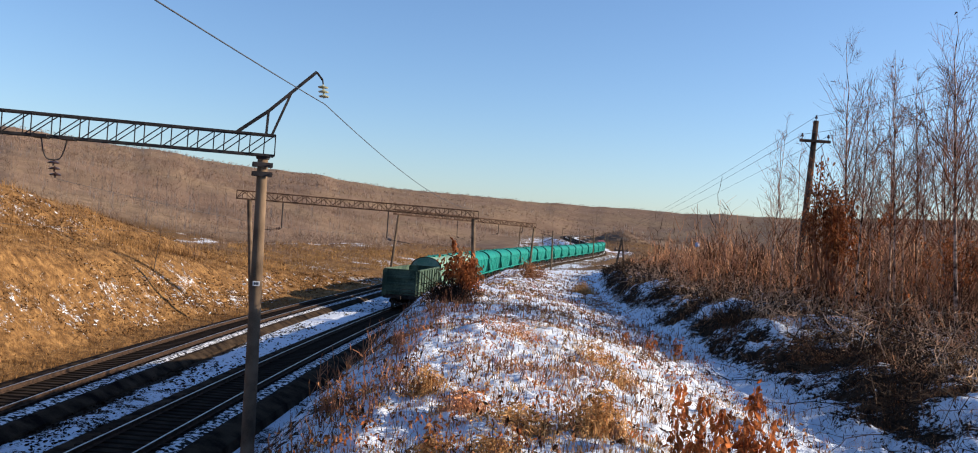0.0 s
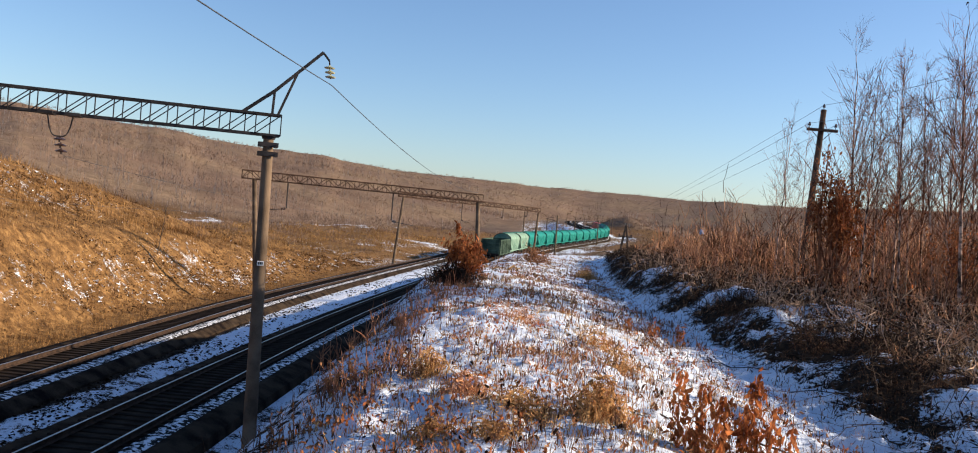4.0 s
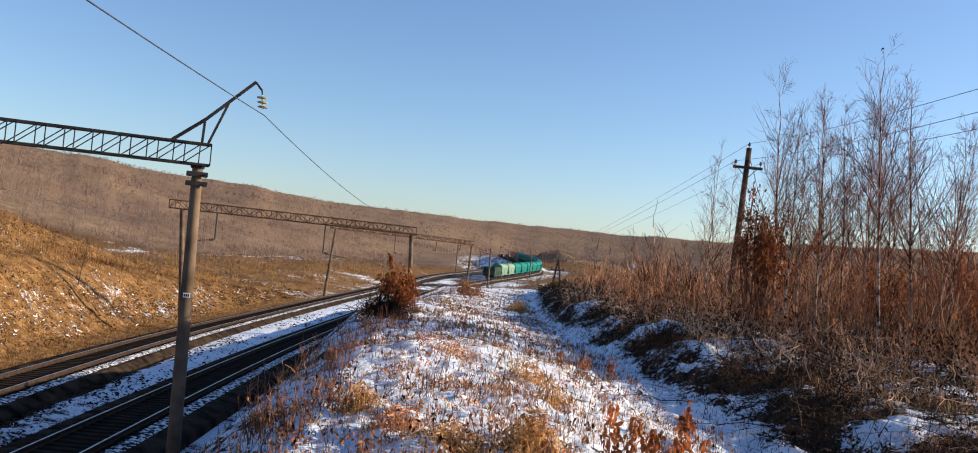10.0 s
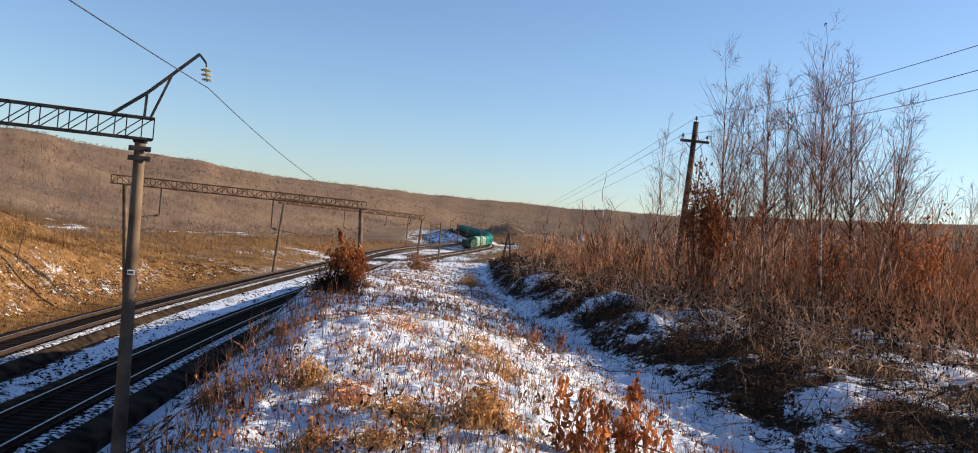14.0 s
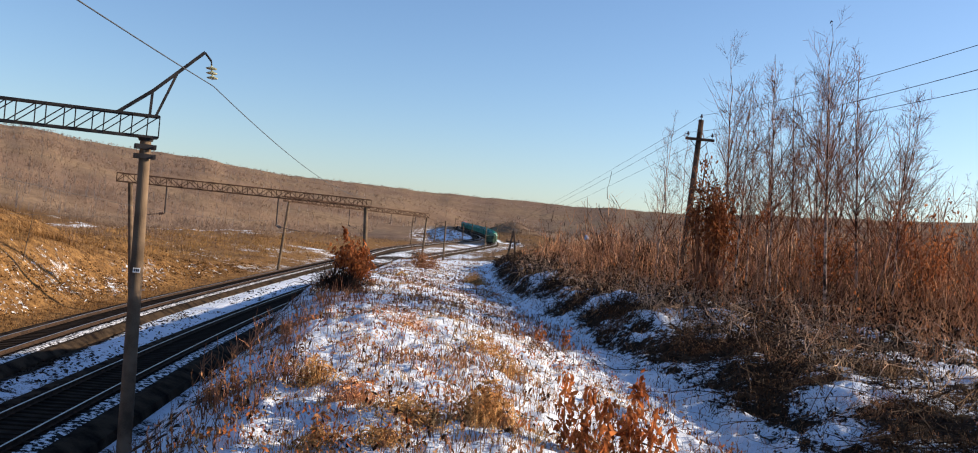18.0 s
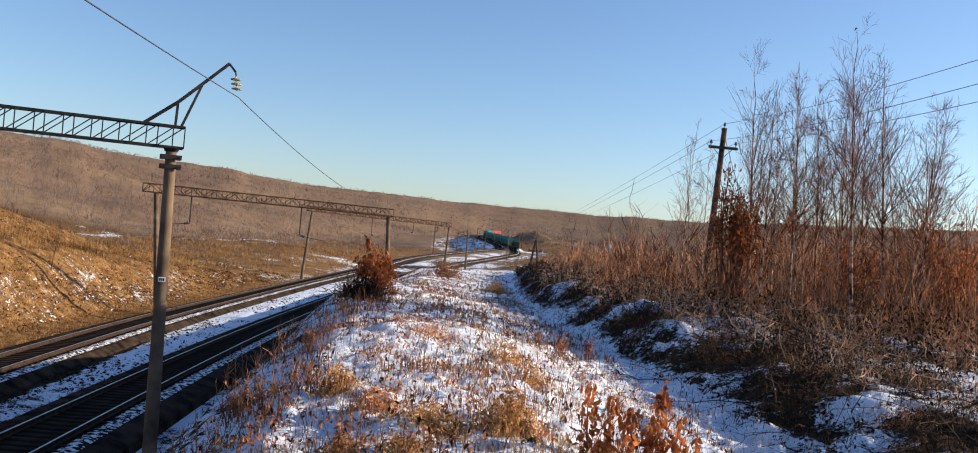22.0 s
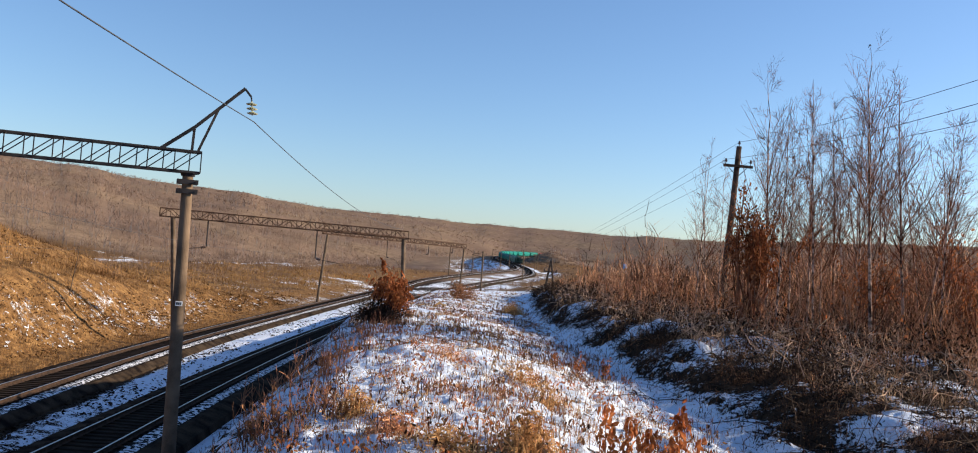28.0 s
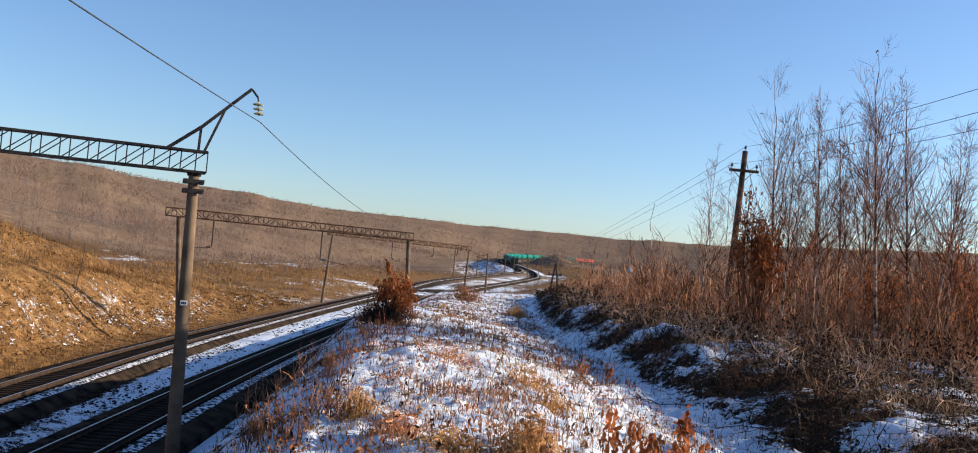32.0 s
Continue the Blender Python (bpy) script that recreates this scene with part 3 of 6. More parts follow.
def railway_track(name, line, label, snowy, left, right):
    track = thing(name, label=label, category="railway track", kind="structure")
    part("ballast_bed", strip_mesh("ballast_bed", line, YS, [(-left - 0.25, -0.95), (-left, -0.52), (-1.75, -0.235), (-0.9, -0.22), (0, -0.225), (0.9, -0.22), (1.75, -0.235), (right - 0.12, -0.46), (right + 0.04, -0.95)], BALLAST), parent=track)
    for side in (-0.797, 0.797):
        # rail foot and web dark, head bright
        web = strip_mesh("rail", line, YS, [(side - 0.075, -0.178), (side - 0.065, -0.16), (side - 0.012, -0.14), (side - 0.012, -0.045), (side - 0.036, -0.04), (side - 0.037, -0.008),
                                            (side + 0.037, -0.008), (side + 0.036, -0.04), (side + 0.012, -0.045), (side + 0.012, -0.14), (side + 0.065, -0.16), (side + 0.075, -0.178)], RAIL_WEB, True)
        rail = part("rail", web, parent=track)
        part("rail_head", strip_mesh("rail_head", line, YS, [(side - 0.030, -0.010), (side - 0.022, 0.0), (side + 0.022, 0.0), (side + 0.030, -0.010)], RAIL_TOP), parent=rail, label="shiny worn running surface")
    # sleepers
    ys, s = arc_table(line)
    pos = np.arange(-20, 760, 0.545)
    yy = np.interp(pos, s, ys)
    xx = np.interp(yy, *line)
    hd = np.arctan2(np.interp(yy + 0.5, *line) - np.interp(yy - 0.5, *line), 1.0)
    bm = bmesh.new()
    bm_box(bm, -1.35, 1.35, -0.13, 0.13, -0.30, -0.180)
    for v in bm.verts:
        if v.co.z > -0.2:
            v.co.y *= 0.72
            v.co.x *= 0.985
            if abs(v.co.x) < 0.5:
                v.co.z -= 0.03
    sl = bpy.data.meshes.new("sleeper")
    bm.to_mesh(sl)
    base = np.array([v.co for v in bm.verts])
    fc = np.array([[v.index for v in f.verts] for f in bm.faces])
    bm.free()
    sl.materials.append(SLEEPER)
    pick = np.flatnonzero((yy > 17) & (yy < 17 + 0.545 * 290))[:290]
    for i in pick:
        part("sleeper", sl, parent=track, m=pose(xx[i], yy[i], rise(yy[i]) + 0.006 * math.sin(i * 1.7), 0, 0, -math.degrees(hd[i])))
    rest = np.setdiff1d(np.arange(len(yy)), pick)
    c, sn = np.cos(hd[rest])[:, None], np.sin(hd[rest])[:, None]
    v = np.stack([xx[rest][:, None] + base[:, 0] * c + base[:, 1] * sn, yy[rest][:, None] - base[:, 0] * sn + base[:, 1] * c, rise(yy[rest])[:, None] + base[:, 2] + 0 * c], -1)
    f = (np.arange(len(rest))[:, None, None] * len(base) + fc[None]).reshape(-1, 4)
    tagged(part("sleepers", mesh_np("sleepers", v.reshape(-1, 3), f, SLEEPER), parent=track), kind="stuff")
    # wind-blown snow caught along one shoulder
    for lo, hi in snowy:
        part("snow_strip", strip_mesh("snow_strip", line, YS, [(lo, -0.19), ((lo + hi) / 2, -0.165), (hi, -0.21)], BALLAST_SNOW), parent=track, label="thin snow crust on the ballast")
    return track


railway_track("railway_track", LINE1, "dark ballasted railway track with polished rails in the cutting", [(1.02, 1.55)], 2.05, 2.4)
railway_track("railway_track", LINE2, "second ballasted railway track along the left bank", [(1.05, 1.6)], 2.7, 2.25)


# ---- overhead line ----
def insulator_string(parent, top, n, mat, r=0.13, pitch=0.15, name="insulator_string", lean=(0, 0)):
    """Cap-and-pin discs hanging in a string, with their pins."""
    for i in range(n):
        bm = bmesh.new()
        c = Vector((top[0] + lean[0] * i * pitch, top[1] + lean[1] * i * pitch, top[2] - i * pitch))
        bm_rod(bm, c, c - Vector((0, 0, pitch)), 0.022, sides=6)
        bm_rod(bm, c - Vector((0, 0, 0.03)), c - Vector((0, 0, 0.07)), 0.05, r, sides=14)
        bm_rod(bm, c - Vector((0, 0, 0.07)), c - Vector((0, 0, 0.095)), r, r * 0.86, sides=14)
        part("insulator_disc", bm, mat, parent)


def lattice_beam(parent, a, b, depth=0.65, width=0.55, bays=20, chord=0.075, brace=0.05, ties=True, mat=None, zigzag=False):
    """A rectangular lattice girder from a to b (bottom line): four chords, posts and diagonals on each face."""
    a, b = Vector(a), Vector(b)
    along = (b - a).normalized()
    across = along.cross(Vector((0, 0, 1))).normalized()
    up = Vector((0, 0, 1))
    n = (b - a).length
    corner = lambda s, i, j: a + along * s + across * (width / 2 * i) + up * (depth * j)
    for i in (-1, 1):
        for j in (0, 1):
            part("chord", angle_bar(corner(0, i, j), corner(n, i, j), chord * (1.0 if j else 1.1)), mat or STEEL, parent)
    for k in range(bays + 1):
        s = n * k / bays
        for i in (-1, 1):
            # the two faces are braced half a bay apart
            e = min(s + (0.4 * n / bays if i > 0 else 0), n)
            part("post", angle_bar(corner(e, i, 0), corner(e, i, 1), brace), mat or STEEL, parent)
            if k < bays:
                j = k % 2 if zigzag else 1
                part("diagonal", angle_bar(corner(e, i, j), corner(min(e + n / bays, n), i, 1 - j), brace), mat or STEEL, parent)
        for j in (0, 1) if ties else ():
            part("tie", angle_bar(corner(s, -1, j), corner(s, 1, j), brace), STEEL, parent)


def mast(parent, foot, top, r0=0.22, r1=0.165, sides=18):
    bm = rod(foot, top, r0, r1, sides)
    return part("mast", bm, CONCRETE, parent)


def clamp(parent, c, along, r):
    """A steel clamp round a mast: two bars with bolts that stick out."""
    bm = bmesh.new()
    al = Vector(along).normalized()
    turn = Matrix.Translation(c) @ Matrix.Rotation(math.atan2(al.y, al.x), 4, "Z")
    for s in (-1, 1):
        bm_box(bm, -r - 0.13, r + 0.13, s * (r + 0.03) - 0.03, s * (r + 0.03) + 0.03, -0.06, 0.06, m=turn)
    for s in (-1, 1):
        bm_rod(bm, turn @ Vector((s * (r + 0.08), -r - 0.1, 0)), turn @ Vector((s * (r + 0.08), r + 0.1, 0)), 0.025, sides=6)
    part("clamp", bm, STEEL, parent)


def catenary_drop(parent, top, length, toward, mat=None):
    """A steel dropper post with strut, insulator and steady arm that reaches over a track."""
    mat = mat or STEEL
    t = Vector(top)
    low = t - Vector((0, 0, length))
    part("drop_post", rod(t, low, 0.05, sides=6), mat, parent)
    for k in range(3):
        bm = bmesh.new()
        c = low + Vector((toward[0], toward[1], -0.3)) * (0.10 * k + 0.1)
        bm_rod(bm, c, c + Vector((toward[0], toward[1], -0.3)) * 0.06, 0.10, 0.10, 10)
        part("insulator_disc", bm, BROWN_INS, parent)
    end = low + Vector((toward[0], toward[1], -0.16)) * 1.9
    part("steady_arm", rod(low + Vector((0, 0, -0.05)), end, 0.025, sides=5), mat, parent)


# the near portal over both tracks
def near_portal():
    P = thing("catenary_portal", label="steel lattice overhead-line portal on a grey concrete mast beside the track", category="overhead line portal", group="overhead line portals")
    foot, top = Vector((-6.19, 23.85, on_ground(-6.19, 23.85) - 0.35)), Vector((-6.32, 23.80, 7.90))
    far = Vector((-20.2, 19.36, 7.90))
    al = (far - top).normalized()
    mast(P, foot, top, 0.195, 0.138, 24)
    part("mast_cap", rod(top - Vector((0, 0, 0.05)), top + Vector((0, 0, 0.06)), 0.17, 0.21, 16), STEEL, P)
    for dz in (0.20, 0.45):
        clamp(P, top - Vector((0, 0, dz)), al, 0.135)
    mast(P, (far.x, far.y, on_ground(far.x, far.y) - 0.5), far, 0.205, 0.165, 24)
    lattice_beam(P, top - al * 0.28 + Vector((0, 0, 0.06)), far + al * 0.3 + Vector((0, 0, 0.06)), 0.55, 0.45, 23, 0.056, 0.028)
    # plates with unreadable marks at mid height
    c = foot.lerp(top, (4.5 - foot.z) / (top.z - foot.z))
    out = Vector((-c.x, -c.y, 0)).normalized()
    turn = Matrix.Translation(c + out * 0.197) @ Matrix.Rotation(math.atan2(out.y, out.x) + math.pi / 2, 4, "Z")
    bm = bmesh.new()
    bm_box(bm, -0.09, 0.09, -0.008, 0.008, -0.06, 0.06, m=turn)
    pl = part("number_plate", bm, WHITE_PLATE, P, "small white plate with dark bars")
    for k in range(3):
        bm = bmesh.new()
        bm_box(bm, -0.066 + 0.047 * k, -0.032 + 0.047 * k, -0.014, -0.0085, -0.036, 0.036, m=turn)
        part("mark_bar", bm, STEEL, pl)
    # side arm that carries the feeder wire
    y_at = lambda x: 25.75 + 0.316 * x
    A = lambda x, z: Vector((x, y_at(x), z))
    for side in (-0.09, 0.09):
        o = Vector((-al.y, al.x, 0)) * side
        part("arm_bar", angle_bar(A(-7.02, 8.50) + o, A(-6.25, 9.16) + o, 0.08), STEEL, P)
        part("arm_bar", angle_bar(A(-6.25, 9.16) + o, A(-5.10, 10.36) + o * 0.3, 0.08), STEEL, P)
        part("arm_post", angle_bar(A(-6.27, 8.48) + o, A(-6.25, 9.16) + o, 0.06), STEEL, P)
        part("arm_strut", angle_bar(A(-6.14, 8.48) + o, A(-5.72, 9.68) + o * 0.6, 0.06), STEEL, P)
    part("arm_hook", rod(A(-5.10, 10.36), A(-4.93, 10.16), 0.03, sides=6), STEEL, P)
    part("arm_link", rod(A(-4.93, 10.16), A(-4.91, 10.04), 0.02, sides=6), STEEL, P)
    insulator_string(P, A(-4.91, 10.04), 3, GLASS_INS, 0.15, 0.125, lean=(0.18, 0))
    # hanging loop and insulators over the near track
    for px in (-11.5, -10.9):
        bm = bmesh.new()
        bm_box(bm, -0.17, 0.17, -0.3, 0.3, -0.03, 0.05, m=Matrix.Translation(A(px, 7.94)) @ Matrix.Rotation(math.atan2(al.y, al.x), 4, "Z"))
        part("bracket", bm, STEEL, P)
    pts = [A(-11.48 + 0.56 * t, 7.9 - 0.52 * (1 - (2 * t - 1) ** 4)) for t in np.linspace(0, 1, 13)]
    v, f = rings(np.array([pts]), np.full((1, 13), 0.018), 5)
    part("hanging_loop", mesh_np("hanging_loop", v, f, STEEL), parent=P)
    insulator_string(P, A(-11.18, 7.38), 3, BROWN_INS, 0.15, 0.15, lean=(0.22, 0))
    return P, A(-4.82, 9.5)


PORTAL, FEED_NEAR = near_portal()


def far_portal(left, right, label, depth, bays, drops, chord=0.085, brace=0.042):
    P = thing("catenary_portal", label=label, category="overhead line portal", group="overhead line portals")
    l, r = Vector(left[1]), Vector(right[1])
    mast(P, left[0], l, 0.2, 0.16, 12)
    mast(P, right[0], r, 0.2, 0.16, 12)
    al = (l - r).normalized()
    lattice_beam(P, r - al * 0.35, l + al * 0.9, depth, 0.3, bays, chord, brace, False, RUST_STEEL, True)
    for s, n, side in drops:
        c = r.lerp(l, s)
        catenary_drop(P, c, n, al * side)
    return P


far_portal(((-17.0, 64.2, on_ground(-17.0, 64.2) - 0.4), (-17.78, 64.0, 7.42)), ((-1.2, 70.0, on_ground(-1.2, 70) - 0.5), (-1.55, 70.1, 7.22)), "rusty lattice portal on concrete masts over both tracks", 0.58, 26,
           [(0.86, 1.9, 1), (0.40, 2.1, -1)])
far_portal(((-13.75, 121.5, on_ground(-13.75, 121.5) - 0.4), (-13.05, 122.0, 7.70)), ((6.6, 148.0, on_ground(6.6, 148) - 0.4), (7.0, 148.0, 7.36)), "rusty lattice portal farther along the curve", 0.62, 24,
           [(0.61, 2.5, -1), (0.10, 0.9, 1), (0.30, 1.5, 1)], 0.15, 0.08)


def single_mast(x, y, h, side, label):
    M = thing("catenary_mast", pose(x, y, on_ground(x, y) - 0.3), label, "overhead line mast", "overhead line masts")
    mast(M, (0, 0, 0), (0.05 * side, 0, h), 0.21, 0.15, 10)
    part("bracket_arm", rod((0, 0, h - 1.2), (side * 2.4, 0, h - 0.7), 0.045, sides=6), STEEL, M)
    part("bracket_tie", rod((0, 0, h - 0.2), (side * 2.3, 0, h - 0.7), 0.025, sides=6), STEEL, M)
    for k in range(3):
        bm = rod((side * (0.5 + 0.14 * k), 0, h - 1.1 + 0.03 * k), (side * (0.57 + 0.14 * k), 0, h - 1.09 + 0.03 * k), 0.1, 0.1, 8)
        part("insulator_disc", bm, BROWN_INS, M)
    return M


for mx, my, mtop, side in [(12.5, 180, 7.15, -1), (35.6, 307, 7.26, -1), (55.2, 429, 9.08, -1), (60.6, 460, 9.93, -1), (36.7, 410, 8.33, 1), (45.3, 455, 8.65, 1), (19.7, 341, 6.19, 1), (9.3, 295, 8.86, 1), (61.5, 535, 11.33, -1), (44.4, 556, 11.33, 1)]:
    single_mast(mx, my, mtop - on_ground(mx, my) + 0.3, side, "tall grey concrete overhead-line mast beside the track")


def wire(name, a, b, sag, r, label, n=24, parent=None):
    a, b = np.array(a), np.array(b)
    t = np.linspace(0, 1, n)[:, None]
    p = a + (b - a) * t
    p[:, 2:] -= 4 * sag * t * (1 - t)
    v, f = rings(p[None], np.full((1, n), r), 5)
    return tagged(new(name, mesh_np(name, v, f, WIRE)), label, "overhead wire")


wire("feeder_wire", FEED_NEAR, (-1.6, 70.2, 7.95), 0.65, 0.013, "dark aerial feeder wire slung between the portals")
wire("feeder_wire", FEED_NEAR, (-6.2, -27.0, 10.0), 0.35, 0.013, "dark aerial feeder wire slung from the portal arm")
wire("catenary_wire", (-11.08, 22.25, 6.9), (-8.2, 67.4, 5.6), 0.5, 0.007, "thin catenary wire above the near track")
wire("catenary_wire", (-15.9, 64.6, 5.2), (-19.0, 20.0, 5.9), 0.4, 0.006, "thin catenary wire above the far track")


# ---- wooden power line on the right ----
def power_pole():
    foot = Vector((13.25, 38.0, on_ground(13.25, 38.0) - 0.5))
    P = thing("power_pole", label="dark wooden power pole with a crossarm and pin insulators", category="power pole")
    top = Vector((13.62, 38.0, 12.02))
    part("pole", rod(foot, top, 0.165, 0.115, 12), POLE_WOOD, P)
    c = foot.lerp(top, 0.885)
    bm = bmesh.new()
    bm_box(bm, -0.66, 0.66, -0.2, -0.09, -0.06, 0.06, 0.01, Matrix.Translation(c))
    part("crossarm", bm, POLE_WOOD, P)
    tips = []
    for dx in (-0.56, 0.56, None):
        base = c + Vector((dx, -0.145, 0.06)) if dx is not None else top
        bm = bmesh.new()
        bm_rod(bm, base, base + Vector((0, 0, 0.16)), 0.014, sides=6)
        bm_rod(bm, base + Vector((0, 0, 0.10)), base + Vector((0, 0, 0.17)), 0.062, 0.055, 10)
        bm_rod(bm, base + Vector((0, 0, 0.17)), base + Vector((0, 0, 0.25)), 0.045, 0.03, 10)
        part("pin_insulator", bm, BROWN_INS, P)
        tips.append(base + Vector((0, 0, 0.2)))
    for s in (-1, 1):
        part("brace", rod(c + Vector((s * 0.42, -0.1, -0.05)), c + Vector((s * 0.06, -0.1, -0.42)), 0.016, sides=5), STEEL, P)
    return tips


TIPS = power_pole()
for k, tip in enumerate(TIPS):
    far = Vector((23.7 + (-0.6, 0.6, 0)[k], 150.0, 8.3 + (0, 0, 0.75)[k]))
    wire("power_wire", tip, far, 0.35, 0.008, "thin power wire running to the wooden poles", 40)
    back = Vector((8.85 + (-0.6, 0.6, 0)[k], -15.0, 11.0 + (0, 0, 0.6)[k]))
    wire("power_wire", tip, back, 1.05, 0.008, "thin power wire over the birches", 40)


def a_frame_pole():
    x, y = 22.1, 150.0
    P = thing("a_frame_pole", pose(x, y, on_ground(x, y)), "dark wooden A-frame power pole on the snowy slope", "power pole")
    h = 6.35 - on_ground(x, y)
    part("leg", rod((-1.0, 0, -0.3), (0.0, 0, h), 0.2, 0.16, 10), POLE_WOOD, P)
    part("leg", rod((1.0, 0, -0.3), (0.12, 0, h), 0.2, 0.16, 10), POLE_WOOD, P)
    part("cross_beam", rod((-1.15, 0, h - 1.9), (1.25, 0, h - 1.95), 0.1, 0.1, 8), POLE_WOOD, P)
    for dx in (-1.0, 0.06, 1.05):
        z = h - 1.9 if abs(dx) > 0.5 else h
        part("pin_insulator", rod((dx, 0, z), (dx, 0, z + 0.42), 0.11, 0.08, 8), BROWN_INS, P)


a_frame_pole()


# ---- the train: one open wagon at the tail, hopper wagons, locomotive at the head ----
TAIL = [(0, 78.0), (1, 94.2), (2, 110.8), (3, 127.5), (6, 179.5), (7, 196.5), (10, 245.5), (12, 275.0), (14, 301.0), (18, 352.0), (24, 436.0), (30, 520.0), (32, 548.0)]
PATH_Y, PATH_S = arc_table(LINE1)


def wheelset(bm, y, gauge=0.79, r=0.475):
    for s in (-1, 1):
        bm_rod(bm, (s * gauge - 0.065, y, r), (s * gauge + 0.065, y, r), r, sides=16)
    bm_rod(bm, (-1.0, y, r), (1.0, y, r), 0.08, sides=8)


def bogie(parent, y):
    bm = bmesh.new()
    for s in (-1, 1):
        bm_box(bm, s * 1.02 - 0.07, s * 1.02 + 0.07, y - 1.2, y + 1.2, 0.52, 0.78, 0.02)
        bm_box(bm, s * 1.02 - 0.09, s * 1.02 + 0.09, y - 0.35, y + 0.35, 0.30, 0.60, 0.02)
    bm_box(bm, -1.2, 1.2, y - 0.25, y + 0.25, 0.62, 0.95, 0.02)
    b = part("bogie", bm, UNDER, parent)
    for d in (-0.925, 0.925):
        bm = bmesh.new()
        wheelset(bm, y + d)
        part("wheelset", bm, WHEEL, b)


def underframe(P, half):
    bm = bmesh.new()
    bm_box(bm, -0.25, 0.25, -half, half, 0.95, 1.25)
    for y in (-half, half):
        bm_box(bm, -1.5, 1.5, y - 0.12, y + 0.12, 0.95, 1.25, 0.02)
    part("underframe", bm, UNDER, P)
    for s in (-1, 1):
        bm = bmesh.new()
        bm_rod(bm, (0, s * half, 1.06), (0, s * (half + 0.5), 1.06), 0.13, sides=8)
        bm_box(bm, -0.2, 0.2, s * (half + 0.5) - 0.12, s * (half + 0.5) + 0.12, 0.9, 1.22, 0.03)
        part("coupler", bm, UNDER, P)


def open_wagon():
    P = thing("open_wagon", label="worn olive green open-top goods wagon at the tail of the train", category="goods wagon")
    hl, w, z0, z1 = 6.3, 1.55, 1.30, 3.48
    for s in (-1, 1):
        bm = bmesh.new()
        bm_box(bm, s * w - 0.03, s * w + 0.03, -hl, hl, z0, z1)
        side = part("side_wall", bm, OLIVE, P)
        for k in range(9):
            y = -hl + 0.12 + (2 * hl - 0.24) * k / 8
            bm = bmesh.new()
            bm_box(bm, s * (w + 0.08) - 0.05, s * (w + 0.08) + 0.05, y - 0.11, y + 0.11, z0 - 0.1, z1 - 0.04, 0.02)
            part("side_post", bm, OLIVE, side)
        bm = bmesh.new()
        bm_box(bm, s * w - 0.07, s * w + 0.09, -hl, hl, z1, z1 + 0.11, 0.02)
        part("top_rail", bm, OLIVE, P)
        bm = bmesh.new()
        bm_box(bm, s * w - 0.09, s * w + 0.05, -hl, hl, z0 - 0.28, z0 - 0.002, 0.02)
        part("sill", bm, OLIVE, P)
        bm = bmesh.new()
        bm_box(bm, -w + 0.035, w - 0.035, s * hl - 0.03, s * hl + 0.03, z0, z1)
        end = part("end_wall", bm, OLIVE, P)
        for zz in (z0 + 0.35, z0 + 0.95, z0 + 1.55):
            bm = bmesh.new()
            bm_box(bm, -w + 0.05, w - 0.05, s * (hl + 0.07) - 0.04, s * (hl + 0.07) + 0.04, zz - 0.12, zz + 0.12, 0.03)
            part("end_rib", bm, OLIVE, end)
        for xx in (-1.35, 1.35):
            bm = bmesh.new()
            bm_box(bm, xx - 0.09, xx + 0.09, s * (hl + 0.13) - 0.02, s * (hl + 0.13) + 0.03, z0 - 0.1, z1, 0.02)
            part("corner_post", bm, OLIVE, end)
        bm = bmesh.new()
        bm_box(bm, -w, w, s * hl - 0.07, s * hl + 0.07, z1 + 0.003, z1 + 0.11, 0.02)
        part("top_rail", bm, OLIVE, P)
    bm = bmesh.new()
    bm_box(bm, -w + 0.032, w - 0.032, -hl + 0.032, hl - 0.032, z0 - 0.1, z0 - 0.004)
    part("floor", bm, UNDER, P)
    underframe(P, hl)
    for y in (-4.33, 4.33):
        bogie(P, y)
    return P


